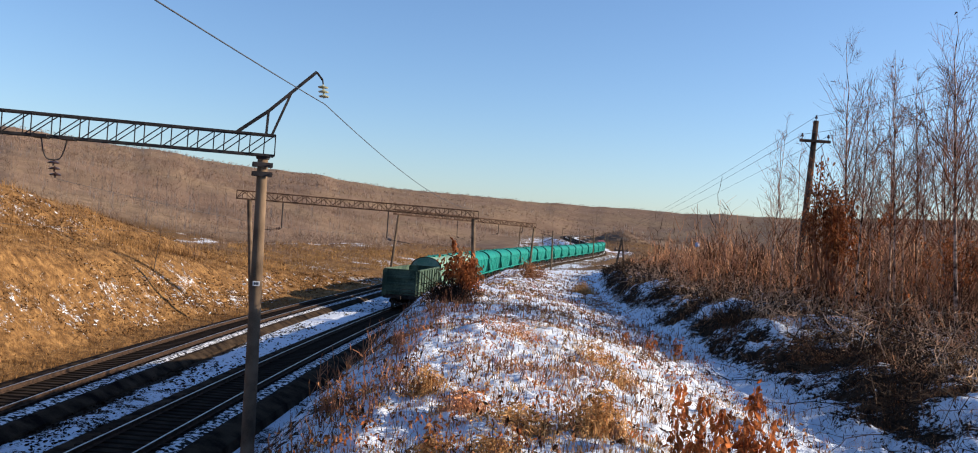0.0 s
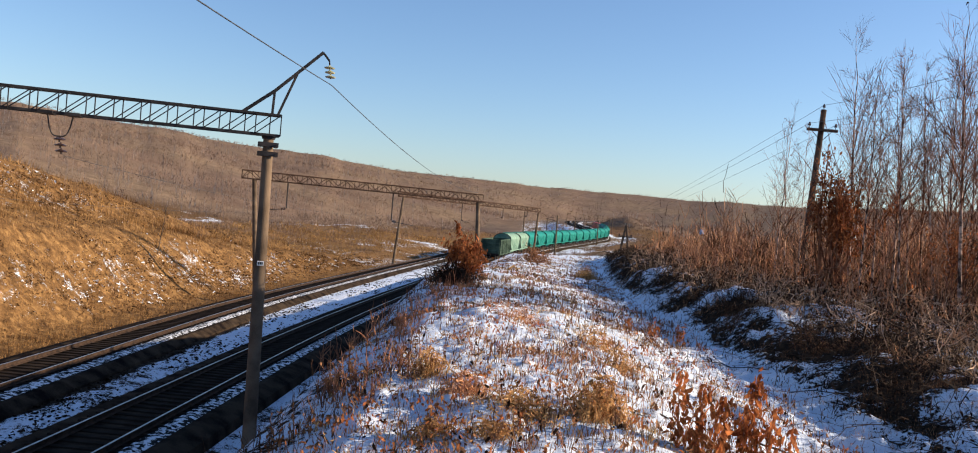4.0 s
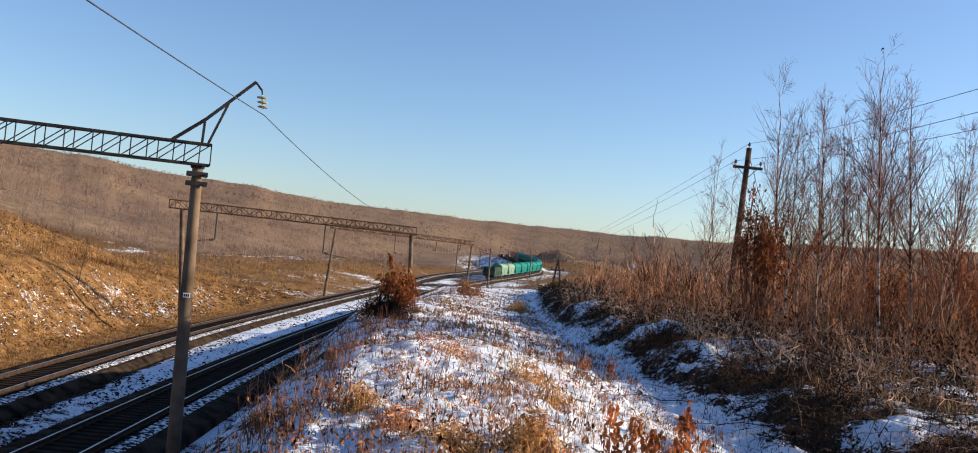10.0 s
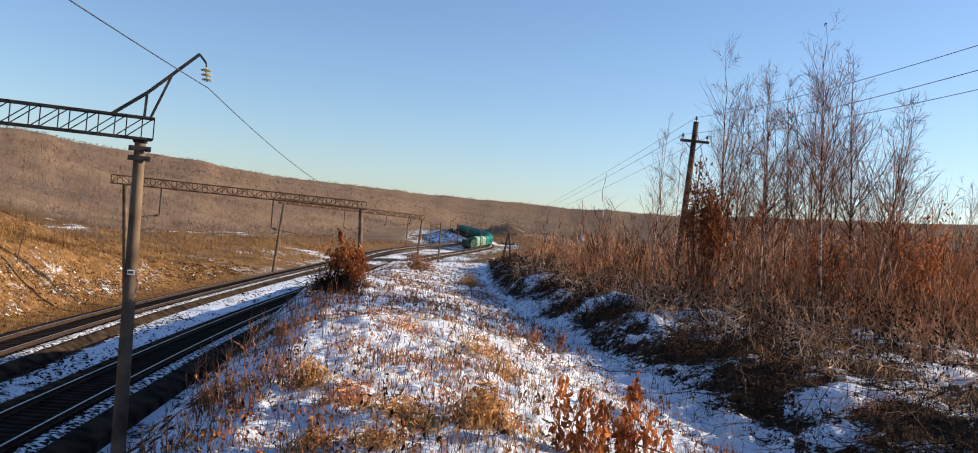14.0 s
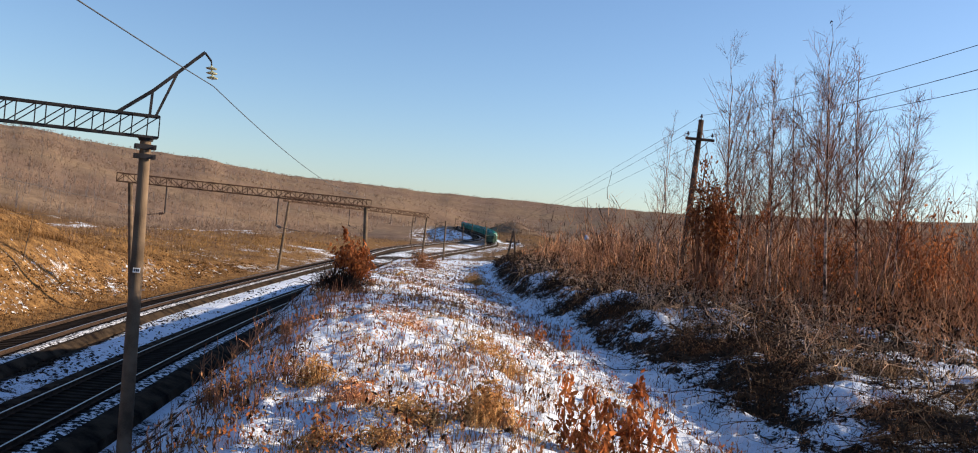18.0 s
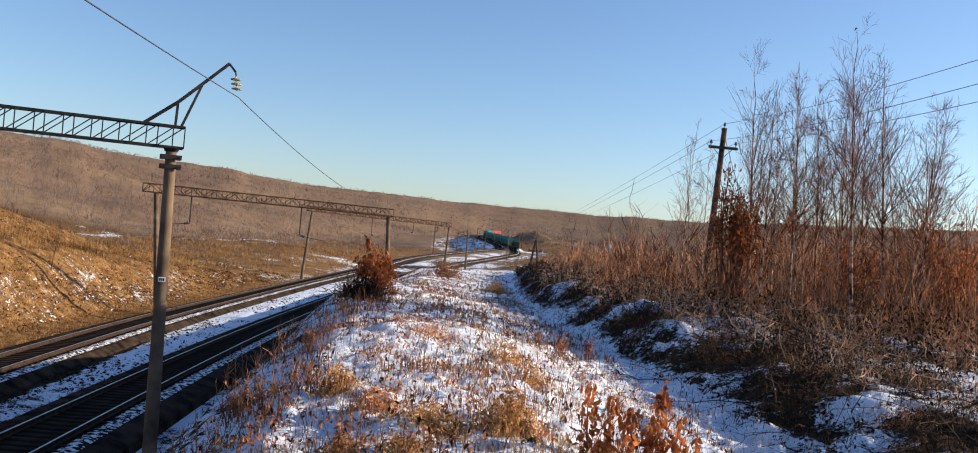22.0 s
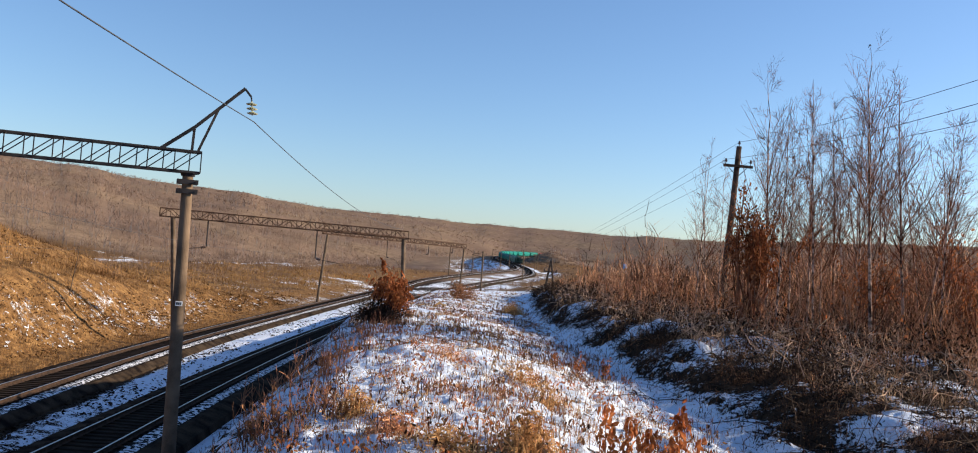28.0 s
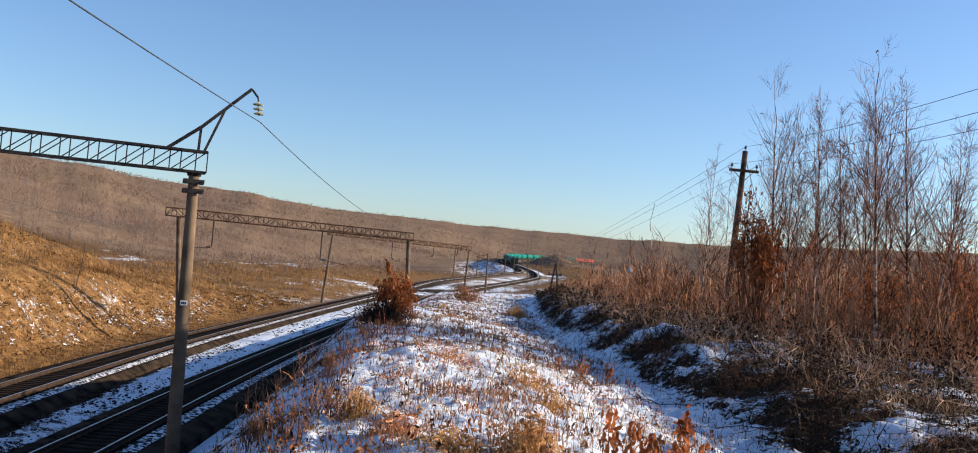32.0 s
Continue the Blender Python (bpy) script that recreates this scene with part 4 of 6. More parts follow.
def hopper_wagon(paint, label):
    P = thing("hopper_wagon", label=label, category="hopper wagon", group="hopper wagons of the train")
    hl, w, zs, zc, zr = 6.6, 1.56, 1.5, 3.42, 1.02
    # shell: an arched roof over upright sides; below the waist the ends slope in to the hoppers
    rows = [(zs, hl - 2.3), (2.5, hl - 0.55), (2.75, hl - 0.25), (zc, hl)]
    bm = bmesh.new()
    cols = []
    for e in (-1, 1):
        left = [bm.verts.new((-w, e * n, z)) for z, n in rows]
        right = [bm.verts.new((w, e * n, z)) for z, n in rows]
        arc = [bm.verts.new((-w * math.cos(a), e * hl, zc + zr * math.sin(a))) for a in np.radians(np.arange(15, 180, 15))]
        ring = left + arc + right[::-1]
        cols.append(ring)
        for k in range(3):
            bm.faces.new((left[k], left[k + 1], right[k + 1], right[k]))
        bm.faces.new([left[3]] + arc + [right[3]])
    for k in range(len(cols[0]) - 1):
        bm.faces.new((cols[0][k], cols[0][k + 1], cols[1][k + 1], cols[1][k]))
    bm.faces.new((cols[0][0], cols[0][-1], cols[1][-1], cols[1][0]))
    bmesh.ops.recalc_face_normals(bm, faces=bm.faces[:])
    body = part("body", bm, paint, P)
    for s in (-1, 1):
        for k in range(8):
            y = -hl + 0.9 + (2 * hl - 1.8) * k / 7
            low = 1.5 if 1 < k < 6 else 2.3
            bm = bmesh.new()
            bm_box(bm, s * (w + 0.025) - 0.03, s * (w + 0.025) + 0.03, y - 0.06, y + 0.06, low, zc, 0.015)
            part("side_rib", bm, paint, body)
        bm = bmesh.new()
        bm_box(bm, s * (w + 0.02) - 0.05, s * (w + 0.02) + 0.05, -hl, hl, zc - 0.05, zc + 0.07, 0.02)
        part("cant_rail", bm, paint, body)
        bm = bmesh.new()
        bm_box(bm, s * (w - 0.02) - 0.06, s * (w - 0.02) + 0.06, -hl - 0.3, hl + 0.3, 1.22, 1.42, 0.02)
        part("sill", bm, paint, P)
        # the end arch stands proud of the roof
        bm = bmesh.new()
        for y in (s * hl - 0.06, s * hl + 0.06):
            for r in (0.97, 1.035):
                for a in np.radians(np.arange(0, 181, 15)):
                    bm.verts.new((-w * r * math.cos(a), y, zc + zr * r * math.sin(a)))
        bm.verts.ensure_lookup_table()
        for k in range(12):
            q = lambda a, b: bm.verts[a * 26 + b * 13 + k]
            n = lambda a, b: bm.verts[a * 26 + b * 13 + k + 1]
            for a, b, c, d in ((0, 1, 1, 1), (0, 0, 0, 1), (1, 0, 1, 1), (0, 0, 1, 0)):
                bm.faces.new((q(a, b), n(a, b), n(c, d), q(c, d)))
        bmesh.ops.recalc_face_normals(bm, faces=bm.faces[:])
        part("end_arch", bm, UNDER, body, "dark end arch")
        bm = bmesh.new()
        for x in (-1.3, -0.9):
            bm_rod(bm, (x, s * (hl + 0.25), 1.25), (x, s * (hl + 0.25), 3.6), 0.03, sides=5)
        for k in range(7):
            bm_rod(bm, (-1.3, s * (hl + 0.25), 1.4 + 0.34 * k), (-0.9, s * (hl + 0.25), 1.4 + 0.34 * k), 0.02, sides=5)
        part("ladder", bm, UNDER, P)
        for x in (-1.35, 1.35):
            part("end_post", rod((x, s * (hl + 0.1), 1.3), (x, s * hl, 2.75), 0.06, sides=6), paint, P)
    for k in range(3):
        y = -3.0 + 3.0 * k
        bm = bmesh.new()
        bm_box(bm, -0.45, 0.45, y - 0.7, y + 0.7, zc + zr - 0.05, zc + zr + 0.1, 0.04)
        part("roof_hatch", bm, GREEN_ROOF, P)
        # discharge funnel
        bm = bmesh.new()
        four = ((-1, -1), (1, -1), (1, 1), (-1, 1))
        top = [bm.verts.new((sx * 1.4, y + sy * 1.25, zs + 0.02)) for sx, sy in four]
        low = [bm.verts.new((sx * 0.5, y + sy * 0.45, 0.6)) for sx, sy in four]
        for i in range(4):
            bm.faces.new((top[i], top[(i + 1) % 4], low[(i + 1) % 4], low[i]))
        bm.faces.new(low[::-1])
        part("discharge_funnel", bm, paint, P)
    bm = bmesh.new()
    bm_box(bm, -0.2, 0.2, -hl, hl, zc + zr + 0.02, zc + zr + 0.06)
    part("roof_walk", bm, GREEN_ROOF, P)
    underframe(P, hl + 0.25)
    for y in (-4.85, 4.85):
        bogie(P, y)
    return P


def loco_section():
    P = thing("electric_locomotive", label="dusty red electric locomotive section at the head of the train", category="locomotive", group="locomotive sections")
    hl, w = 8.2, 1.55
    bm = bmesh.new()
    bm_box(bm, -w, w, -hl, hl, 1.3, 2.6, 0.06)
    part("lower_body", bm, LOCO_RED, P)
    bm = bmesh.new()
    bm_box(bm, -w + 0.01, w - 0.01, -hl + 0.01, hl - 0.25, 2.604, 3.9, 0.1)
    part("upper_body", bm, LOCO_GREY, P)
    bm = bmesh.new()
    bm_box(bm, -w + 0.15, w - 0.15, -hl + 0.3, hl - 0.6, 3.904, 4.2, 0.1)
    part("roof", bm, LOCO_RED, P)
    bm = bmesh.new()
    bm_box(bm, -1.2, 1.2, hl - 0.24, hl - 0.2, 2.85, 3.6, 0.01)
    part("windscreen", bm, DARK_GLASS, P)
    for s in (-1, 1):
        for k in range(4):
            bm = bmesh.new()
            bm_box(bm, s * w - 0.02, s * w + 0.012, -5.5 + 3 * k, -4.3 + 3 * k, 2.9, 3.5)
            part("side_window", bm, DARK_GLASS, P)
    bm = bmesh.new()
    for s in (-1, 1):
        bm_rod(bm, (s * 0.7, -1.0, 4.25), (s * 0.6, 0.6, 4.9), 0.035, sides=5)
        bm_rod(bm, (s * 0.6, 0.6, 4.9), (s * 0.7, -0.8, 5.5), 0.03, sides=5)
    bm_rod(bm, (-0.9, -0.8, 5.52), (0.9, -0.8, 5.52), 0.04, sides=5)
    part("pantograph", bm, STEEL, P)
    underframe(P, hl)
    for y in (-5, 5):
        bogie(P, y)
    return P


TRAIN = []          # (thing, distance of its middle ahead of the tail)


def build_train():
    TRAIN.append((open_wagon(), 6.96))
    at = 13.92
    faded = hopper_wagon(GREEN_DUST, "faded grey-green covered hopper wagon with an arched roof")
    plain = hopper_wagon(GREEN, "teal green covered hopper wagon with an arched roof")
    for k in range(20):
        ob = faded if k == 0 else plain if k == 2 else copy_thing(faded if k == 1 else plain, Matrix())
        TRAIN.append((ob, at + 7.36))
        at += 14.72
    first = loco_section()
    for k in range(2):
        ob = first if k == 0 else copy_thing(first, Matrix())
        TRAIN.append((ob, at + 8.75))
        at += 17.5


build_train()


def train_pose(s):
    y = float(np.interp(s, PATH_S, PATH_Y))
    ya, yb = (float(np.interp(s + d, PATH_S, PATH_Y)) for d in (-5, 5))
    a, b = Vector((float(x1(ya)), ya, float(rise(ya)))), Vector((float(x1(yb)), yb, float(rise(yb))))
    d = b - a
    return pose((a.x + b.x) / 2, (a.y + b.y) / 2, (a.z + b.z) / 2, math.degrees(math.asin(d.z / d.length)), 0, -math.degrees(math.atan2(d.x, d.y)))


def motions():
    for ob, ahead in TRAIN:
        walk(ob, [(t, train_pose(float(table(t, *TAIL)) + ahead)) for t in np.arange(0, 32.01, 1.0).tolist()])


# ---- plants ----
def bent(base, way, length, droop, k, wob=0.0):
    """n stems of k points: from base along way (unit), drooping towards the tip."""
    n = len(base)
    t = np.linspace(0, 1, k)[None, :, None]
    p = base[:, None] + way[:, None] * length[:, None, None] * t
    p[..., 2] -= (droop * length)[:, None] * t[..., 0] ** 2
    if wob:
        w = rng.normal(0, 1, (n, k, 3)) * wob * length[:, None, None]
        w[:, 0] = 0
        p = p + np.cumsum(w, 1) / math.sqrt(k)
    return p


def lean_ways(n, spread, up=1.0):
    a = rng.uniform(0, 2 * np.pi, n)
    s = np.abs(rng.normal(0, spread, n))
    v = np.stack([np.cos(a) * s, np.sin(a) * s, np.full(n, up)], -1)
    return v / np.linalg.norm(v, axis=1, keepdims=True)


def flat_side(n):
    a = rng.uniform(0, np.pi, n)
    return np.stack([np.cos(a), np.sin(a) * 0.6, np.zeros(n)], -1)


def leaves(centres, size, droop=0.7, wide=0.2):
    """Curled dry leaves: each one two folded quads about a hanging midrib."""
    n = len(centres)
    size = np.broadcast_to(size, n) * rng.uniform(0.6, 1.25, n)
    a = rng.uniform(0, 2 * np.pi, n)
    out = np.stack([np.cos(a), np.sin(a), np.zeros(n)], -1)
    rib = out * (1 - droop) + np.array([0, 0, -1.0]) * droop * rng.uniform(0.3, 1.2, n)[:, None] + rng.normal(0, 0.25, (n, 3))
    rib /= np.linalg.norm(rib, axis=1, keepdims=True)
    wid = np.cross(rib, rng.normal(0, 1, (n, 3)))
    wid /= np.linalg.norm(wid, axis=1, keepdims=True)
    nor = np.cross(rib, wid)
    s = size[:, None]
    fold = rng.uniform(0.05, 0.22, n)[:, None]
    m0, m1, m2 = centres, centres + rib * s * 0.5 + nor * s * 0.08, centres + rib * s
    l1 = centres + rib * s * 0.30 + wid * s * wide + nor * s * fold
    l2 = centres + rib * s * 0.72 + wid * s * wide * 0.85 + nor * s * fold
    r1 = centres + rib * s * 0.30 - wid * s * wide + nor * s * fold
    r2 = centres + rib * s * 0.72 - wid * s * wide * 0.85 + nor * s * fold
    v = np.stack([m0, m1, m2, l1, l2, r1, r2], 1).reshape(-1, 3)
    b = np.arange(n)[:, None] * 7
    q = np.concatenate([b + [0, 3, 4, 1], b + [0, 1, 6, 5], b + [4, 2, 6, 1]])
    return v, q


def stuff(name, verts, faces, mat, label, category):
    return tagged(new(name, mesh_np(name, verts, faces, mat)), label, category, kind="stuff")


def place(n, y0, y1, lo, hi, power=1.0):
    """n ground points: y spread so that nearer ones are denser, x between two lines."""
    u = rng.uniform(0, 1, n)
    y = y0 * (y1 / y0) ** (u ** power)
    c, d, w = edges_of(y)
    x = lo(c, d, w) + (hi(c, d, w) - lo(c, d, w)) * rng.uniform(0, 1, n)
    return np.stack([x, y, height(x, y) - 0.02], -1)


def near_width(p, w, least=0.00045):
    return np.maximum(w, np.linalg.norm(p[:, :2], axis=1) * least)


def tufts(centres, blades, reach, h, spread, droop, width, k=4):
    n = len(centres)
    c = np.repeat(centres, blades, 0)
    c = c + np.stack([rng.normal(0, reach, len(c)), rng.normal(0, reach, len(c)), np.zeros(len(c))], -1)
    c[:, 2] = height(c[:, 0], c[:, 1]) - 0.02
    L = np.repeat(rng.uniform(0.6, 1.25, n) * h, blades) * rng.uniform(0.5, 1.15, len(c))
    p = bent(c, lean_ways(len(c), spread), L, np.abs(rng.normal(droop, 0.25, len(c))), k, 0.05)
    w = near_width(c, width)[:, None] * np.linspace(1, 0.35, k)[None]
    return ribbons(p, w, flat_side(len(c)))


def ridge_plants():
    # clumped golden grass on the ridge top
    pts = place(3600, 4.6, 100, lambda c, d, w: c - 0.6, lambda c, d, w: d - 0.3, 0.9)
    keep = fbm(pts[:, 0] / 1.1, pts[:, 1] / 2.2, 3, 41) + 0.22 * rng.normal(0, 1, len(pts)) > 0.16
    v, f = tufts(pts[keep], 10, 0.06, 0.15, 0.55, 0.45, 0.0075)
    stuff("dry_grass", v, f, GRASS, "golden dry grass tufts sticking out of the snow", "dry grass")
    # matted tan and brown tufts, close together in patches
    pts = place(5200, 5.2, 90, lambda c, d, w: c - 0.3, lambda c, d, w: d - 0.1, 0.9)
    patch = fbm(pts[:, 0] / 0.9, pts[:, 1] / 1.7, 3, 42) + 0.16 * rng.normal(0, 1, len(pts))
    for sel, mat, label in ((patch > 0.13, TAN_GRASS, "matted tan grass tufts in the snow"), ((patch > -0.10) & (patch <= 0.13), WEED, "short red-brown stalks in tufts")):
        stuff("matted_tufts", *tufts(pts[sel], 10, 0.05, 0.14, 0.5, 0.4, 0.0085, 3), mat, label, "dry grass")
    # brown weeds, short stalks with curled leaves
    pts = place(2300, 4.6, 100, lambda c, d, w: c - 0.2, lambda c, d, w: d + 0.1, 0.85)
    keep = fbm(pts[:, 0] / 1.6, pts[:, 1] / 3.0, 3, 43) + 0.3 * rng.normal(0, 1, len(pts)) > -0.12
    pts = pts[keep]
    n = len(pts)
    c = np.repeat(pts, 3, 0) + np.append(rng.normal(0, 0.05, (3 * n, 2)), np.zeros((3 * n, 1)), 1)
    L = (rng.gamma(4, 0.028, 3 * n) + 0.03) * np.clip(22 / c[:, 1], 0.6, 1)
    p = bent(c, lean_ways(3 * n, 0.28), L, np.zeros(3 * n), 4, 0.10)
    v1 = rings(p, near_width(c, 0.0032)[:, None] * np.linspace(1, 0.6, 4), 3)
    pick = rng.integers(0, n, 6 * n) * 3 + (np.arange(6 * n) % 2)
    at = p[pick, rng.integers(1, 4, 6 * n)] + rng.normal(0, 0.015, (6 * n, 3))
    dark = rng.uniform(0, 1, 6 * n) < 0.25
    stuff("dry_weeds", *v1, WEED, "thin red-brown weed stalks standing in the snow", "dry weeds")
    stuff("weed_leaves", *leaves(at[~dark], 0.050 + 0.0006 * np.linalg.norm(at[~dark, :2], axis=1)), WEED_LEAF, "curled brown leaves on the weeds", "dry leaves")
    stuff("weed_leaves", *leaves(at[dark], 0.055 + 0.0006 * np.linalg.norm(at[dark, :2], axis=1)), DARK_LEAF, "curled dark leaves on the weeds", "dry leaves")
    # low clumps of curled leaves and grass ends
    pts = place(1100, 4.6, 60, lambda c, d, w: c - 0.3, lambda c, d, w: d, 0.85)
    keep = fbm(pts[:, 0] / 0.9, pts[:, 1] / 1.6, 3, 49) + 0.2 * rng.normal(0, 1, len(pts)) > 0.06
    c = np.repeat(pts[keep], 16, 0)
    c = c + np.stack([rng.normal(0, 0.09, len(c)), rng.normal(0, 0.07, len(c)), rng.uniform(0.02, 0.16, len(c))], -1)
    stuff("leaf_clumps", *leaves(c, 0.042 + 0.0004 * np.linalg.norm(c[:, :2], axis=1)), RUST_LEAF, "low clumps of curled brown leaves in the snow", "dry leaves")
    pts = place(480, 4.8, 70, lambda c, d, w: c - 0.2, lambda c, d, w: d - 0.3, 0.85)
    keep = fbm(pts[:, 0] / 1.0, pts[:, 1] / 1.8, 3, 53) + 0.2 * rng.normal(0, 1, len(pts)) > 0.02
    c = np.repeat(pts[keep], 14, 0)
    c = c + np.stack([rng.normal(0, 0.08, len(c)), rng.normal(0, 0.07, len(c)), rng.uniform(0.01, 0.17, len(c))], -1)
    stuff("gold_clumps", *leaves(c, 0.045 + 0.0004 * np.linalg.norm(c[:, :2], axis=1), 0.4, 0.11), GOLD_LEAF, "golden clumps of curled dead blades in the snow", "dry grass")
    # fallen leaves on the snow
    pts = place(500, 4.6, 60, lambda c, d, w: c - 1.5, lambda c, d, w: d + 1.0, 0.8)
    pts[:, 2] += 0.035
    stuff("leaf_litter", *leaves(pts, 0.055, 0.15, 0.14), RUST_LEAF, "fallen brown leaves lying on the snow", "leaf litter")
    # dark stubble that pricks through the snow
    pts = place(8500, 4.6, 75, lambda c, d, w: c - 1.0, lambda c, d, w: w - 0.5, 0.8)
    pts = pts[fbm(pts[:, 0] / 0.7, pts[:, 1] / 1.1, 3, 55) + 0.25 * rng.normal(0, 1, len(pts)) > -0.05]
    n = len(pts)
    p = bent(pts, lean_ways(n, 0.6), rng.gamma(3, 0.030, n) + 0.03, np.zeros(n), 3, 0.1)
    stuff("stubble", *ribbons(p, near_width(pts, 0.008, 0.0009)[:, None] * np.array([1, 0.9, 0.5]), flat_side(n)), DARK_BRUSH, "short dark stubble pricking through the snow", "dry grass")
    # taller bare stems along the shaded left edge of the ridge
    pts = place(55, 9.5, 19, lambda c, d, w: c - 1.3, lambda c, d, w: c + 0.5, 0.9)
    keep = fbm(pts[:, 0] / 1.2, pts[:, 1] / 2.5, 3, 47) + 0.2 * rng.normal(0, 1, len(pts)) > 0.0
    pts = pts[keep]
    c = np.repeat(pts, 5, 0) + np.append(rng.normal(0, 0.10, (5 * len(pts), 2)), np.zeros((5 * len(pts), 1)), 1)
    n = len(c)
    L = rng.uniform(0.15, 0.4, n)
    p = bent(c, lean_ways(n, 0.22), L, np.zeros(n), 5, 0.09)
    v, f = rings(p, near_width(c, 0.0042)[:, None] * np.linspace(1, 0.5, 5), 3)
    s = rng.integers(0, n, 2 * n)
    q = p[s, rng.integers(2, 5, 2 * n)]
    tw = bent(q, lean_ways(2 * n, 0.7), rng.uniform(0.08, 0.3, 2 * n), np.zeros(2 * n), 3, 0.06)
    v, f = joined((v, f), rings(tw, near_width(q, 0.003)[:, None] * np.linspace(1, 0.6, 3), 3))
    stuff("bare_stems", v, f, WEED, "tall bare reddish stems on the shaded edge of the ridge", "dry weeds")
    # dark matted growth on the slope down to the track
    pts = place(800, 5.5, 110, lambda c, d, w: c - 3.2, lambda c, d, w: c - 0.8, 0.9)
    v, f = tufts(pts, 9, 0.16, 0.24, 0.8, 0.5, 0.006)
    stuff("slope_growth", v, f, DEADWOOD, "dark matted grass and stems on the cutting slope", "undergrowth")
    # sparse grass in the shaded path
    pts = place(2400, 5, 80, lambda c, d, w: d - 1.2, lambda c, d, w: w, 0.9)
    v, f = tufts(pts, 8, 0.06, 0.11, 0.7, 0.3, 0.005)
    stuff("path_grass", v, f, BRUSH, "sparse brown grass along the snowy path", "dry grass")


def twig_litter():
    pts = place(1100, 5, 60, lambda c, d, w: d - 1.6, lambda c, d, w: w + 0.4, 0.9)
    n = len(pts)
    pts[:, 2] += 0.03
    a = rng.uniform(0, 2 * np.pi, n)
    p = bent(pts, np.stack([np.cos(a), np.sin(a), rng.uniform(0, 0.25, n)], -1), rng.gamma(2, 0.09, n), np.zeros(n), 4, 0.2)
    p[..., 2] = np.maximum(p[..., 2], height(p[..., 0], p[..., 1]) + 0.01)
    stuff("twig_litter", *rings(p, near_width(pts, 0.0026, 0.0003)[:, None] * np.linspace(1, 0.5, 4), 3), DEADWOOD, "dark fallen twigs strewn over the snowy path", "twigs")


def named_tuft(x, y, blades, h, reach, name, label, mat=None, leaf=0):
    """A clump: arching blades and a mat of curled broad dead blades at its foot."""
    c = np.array([[x, y, on_ground(x, y)]])
    T = thing(name, label=label, category="grass tuft", group="large grass tufts")
    mat = mat or GOLD_LEAF
    tagged(part("grass_clump", mesh_np("grass_clump", *tufts(c, blades * 2, reach * 0.8, h * 0.9, 0.42, 0.6, 0.011, 5), mat), parent=T), kind="stuff")
    n = blades * 4 + leaf
    g = rng.normal(0, 1, (n, 2)) * reach * 0.95
    at = np.append(c[0, :2] + g, np.zeros((n, 1)), 1)
    fall = np.exp(-(g ** 2).sum(1) / (2 * (reach * 1.3) ** 2))
    at[:, 2] = height(at[:, 0], at[:, 1]) + 0.02 + rng.uniform(0, 0.75, n) * h * fall
    tagged(part("foliage", mesh_np("foliage", *leaves(at, 0.058, 0.45, 0.12), mat), parent=T), kind="stuff")


def weed_clump(x, y, n, h, reach, label, mat=None):
    """A clump of upright woody weed stalks with short side twigs and a few curled leaves."""
    P = thing("weed_clump", label=label, category="dry weeds", group="weed clumps")
    b = np.append(np.array([[x, y]]) + rng.normal(0, reach, (n, 2)), np.zeros((n, 1)), 1)
    b[:, 2] = height(b[:, 0], b[:, 1]) - 0.02
    L = h * rng.uniform(0.45, 1.1, n)
    p = bent(b, lean_ways(n, 0.25), L, rng.uniform(-0.05, 0.2, n), 6, 0.08)
    m = 3 * n
    i, k = np.repeat(np.arange(n), 3), rng.integers(1, 5, m)
    tw = bent(p[i, k], lean_ways(m, 0.7), L[i] * rng.uniform(0.15, 0.4, m), np.zeros(m), 4, 0.08)
    r = rng.uniform(0.0032, 0.0058, n)
    tagged(part("woody_growth", mesh_np("woody_growth", *joined(rings(p, r[:, None] * np.linspace(1, 0.6, 6), 4), rings(tw, (0.6 * r[i])[:, None] * np.linspace(1, 0.7, 4), 3)), mat or WEED_STALK), parent=P), kind="stuff")
    at = p[rng.integers(0, n, 2 * n), rng.integers(1, 6, 2 * n)] + rng.normal(0, 0.012, (2 * n, 3))
    tagged(part("foliage", mesh_np("foliage", *leaves(at, 0.045), WEED_LEAF), parent=P), kind="stuff")


def shoot(P, a, b, n, size):
    """One upright shoot with hanging leaves, as stem and foliage parts."""
    a, b = np.array(a), np.array(b)
    t = np.linspace(0, 1, 7)[:, None]
    p = a + (b - a) * t + rng.normal(0, 0.008, (7, 3)) * t
    stem = part("stem", mesh_np("stem", *rings(p[None], np.linspace(0.007, 0.003, 7)[None], 5), WEED), parent=P)
    s = rng.uniform(0.12, 1.02, n)
    at = a + (b - a) * s[:, None] + np.stack([rng.normal(0, 0.034, n), rng.normal(0, 0.034, n), rng.normal(0, 0.012, n)], -1)
    part("foliage", mesh_np("foliage", *leaves(at, size, 0.8), RUST_LEAF), parent=stem, label="hanging dry rust-orange leaves")


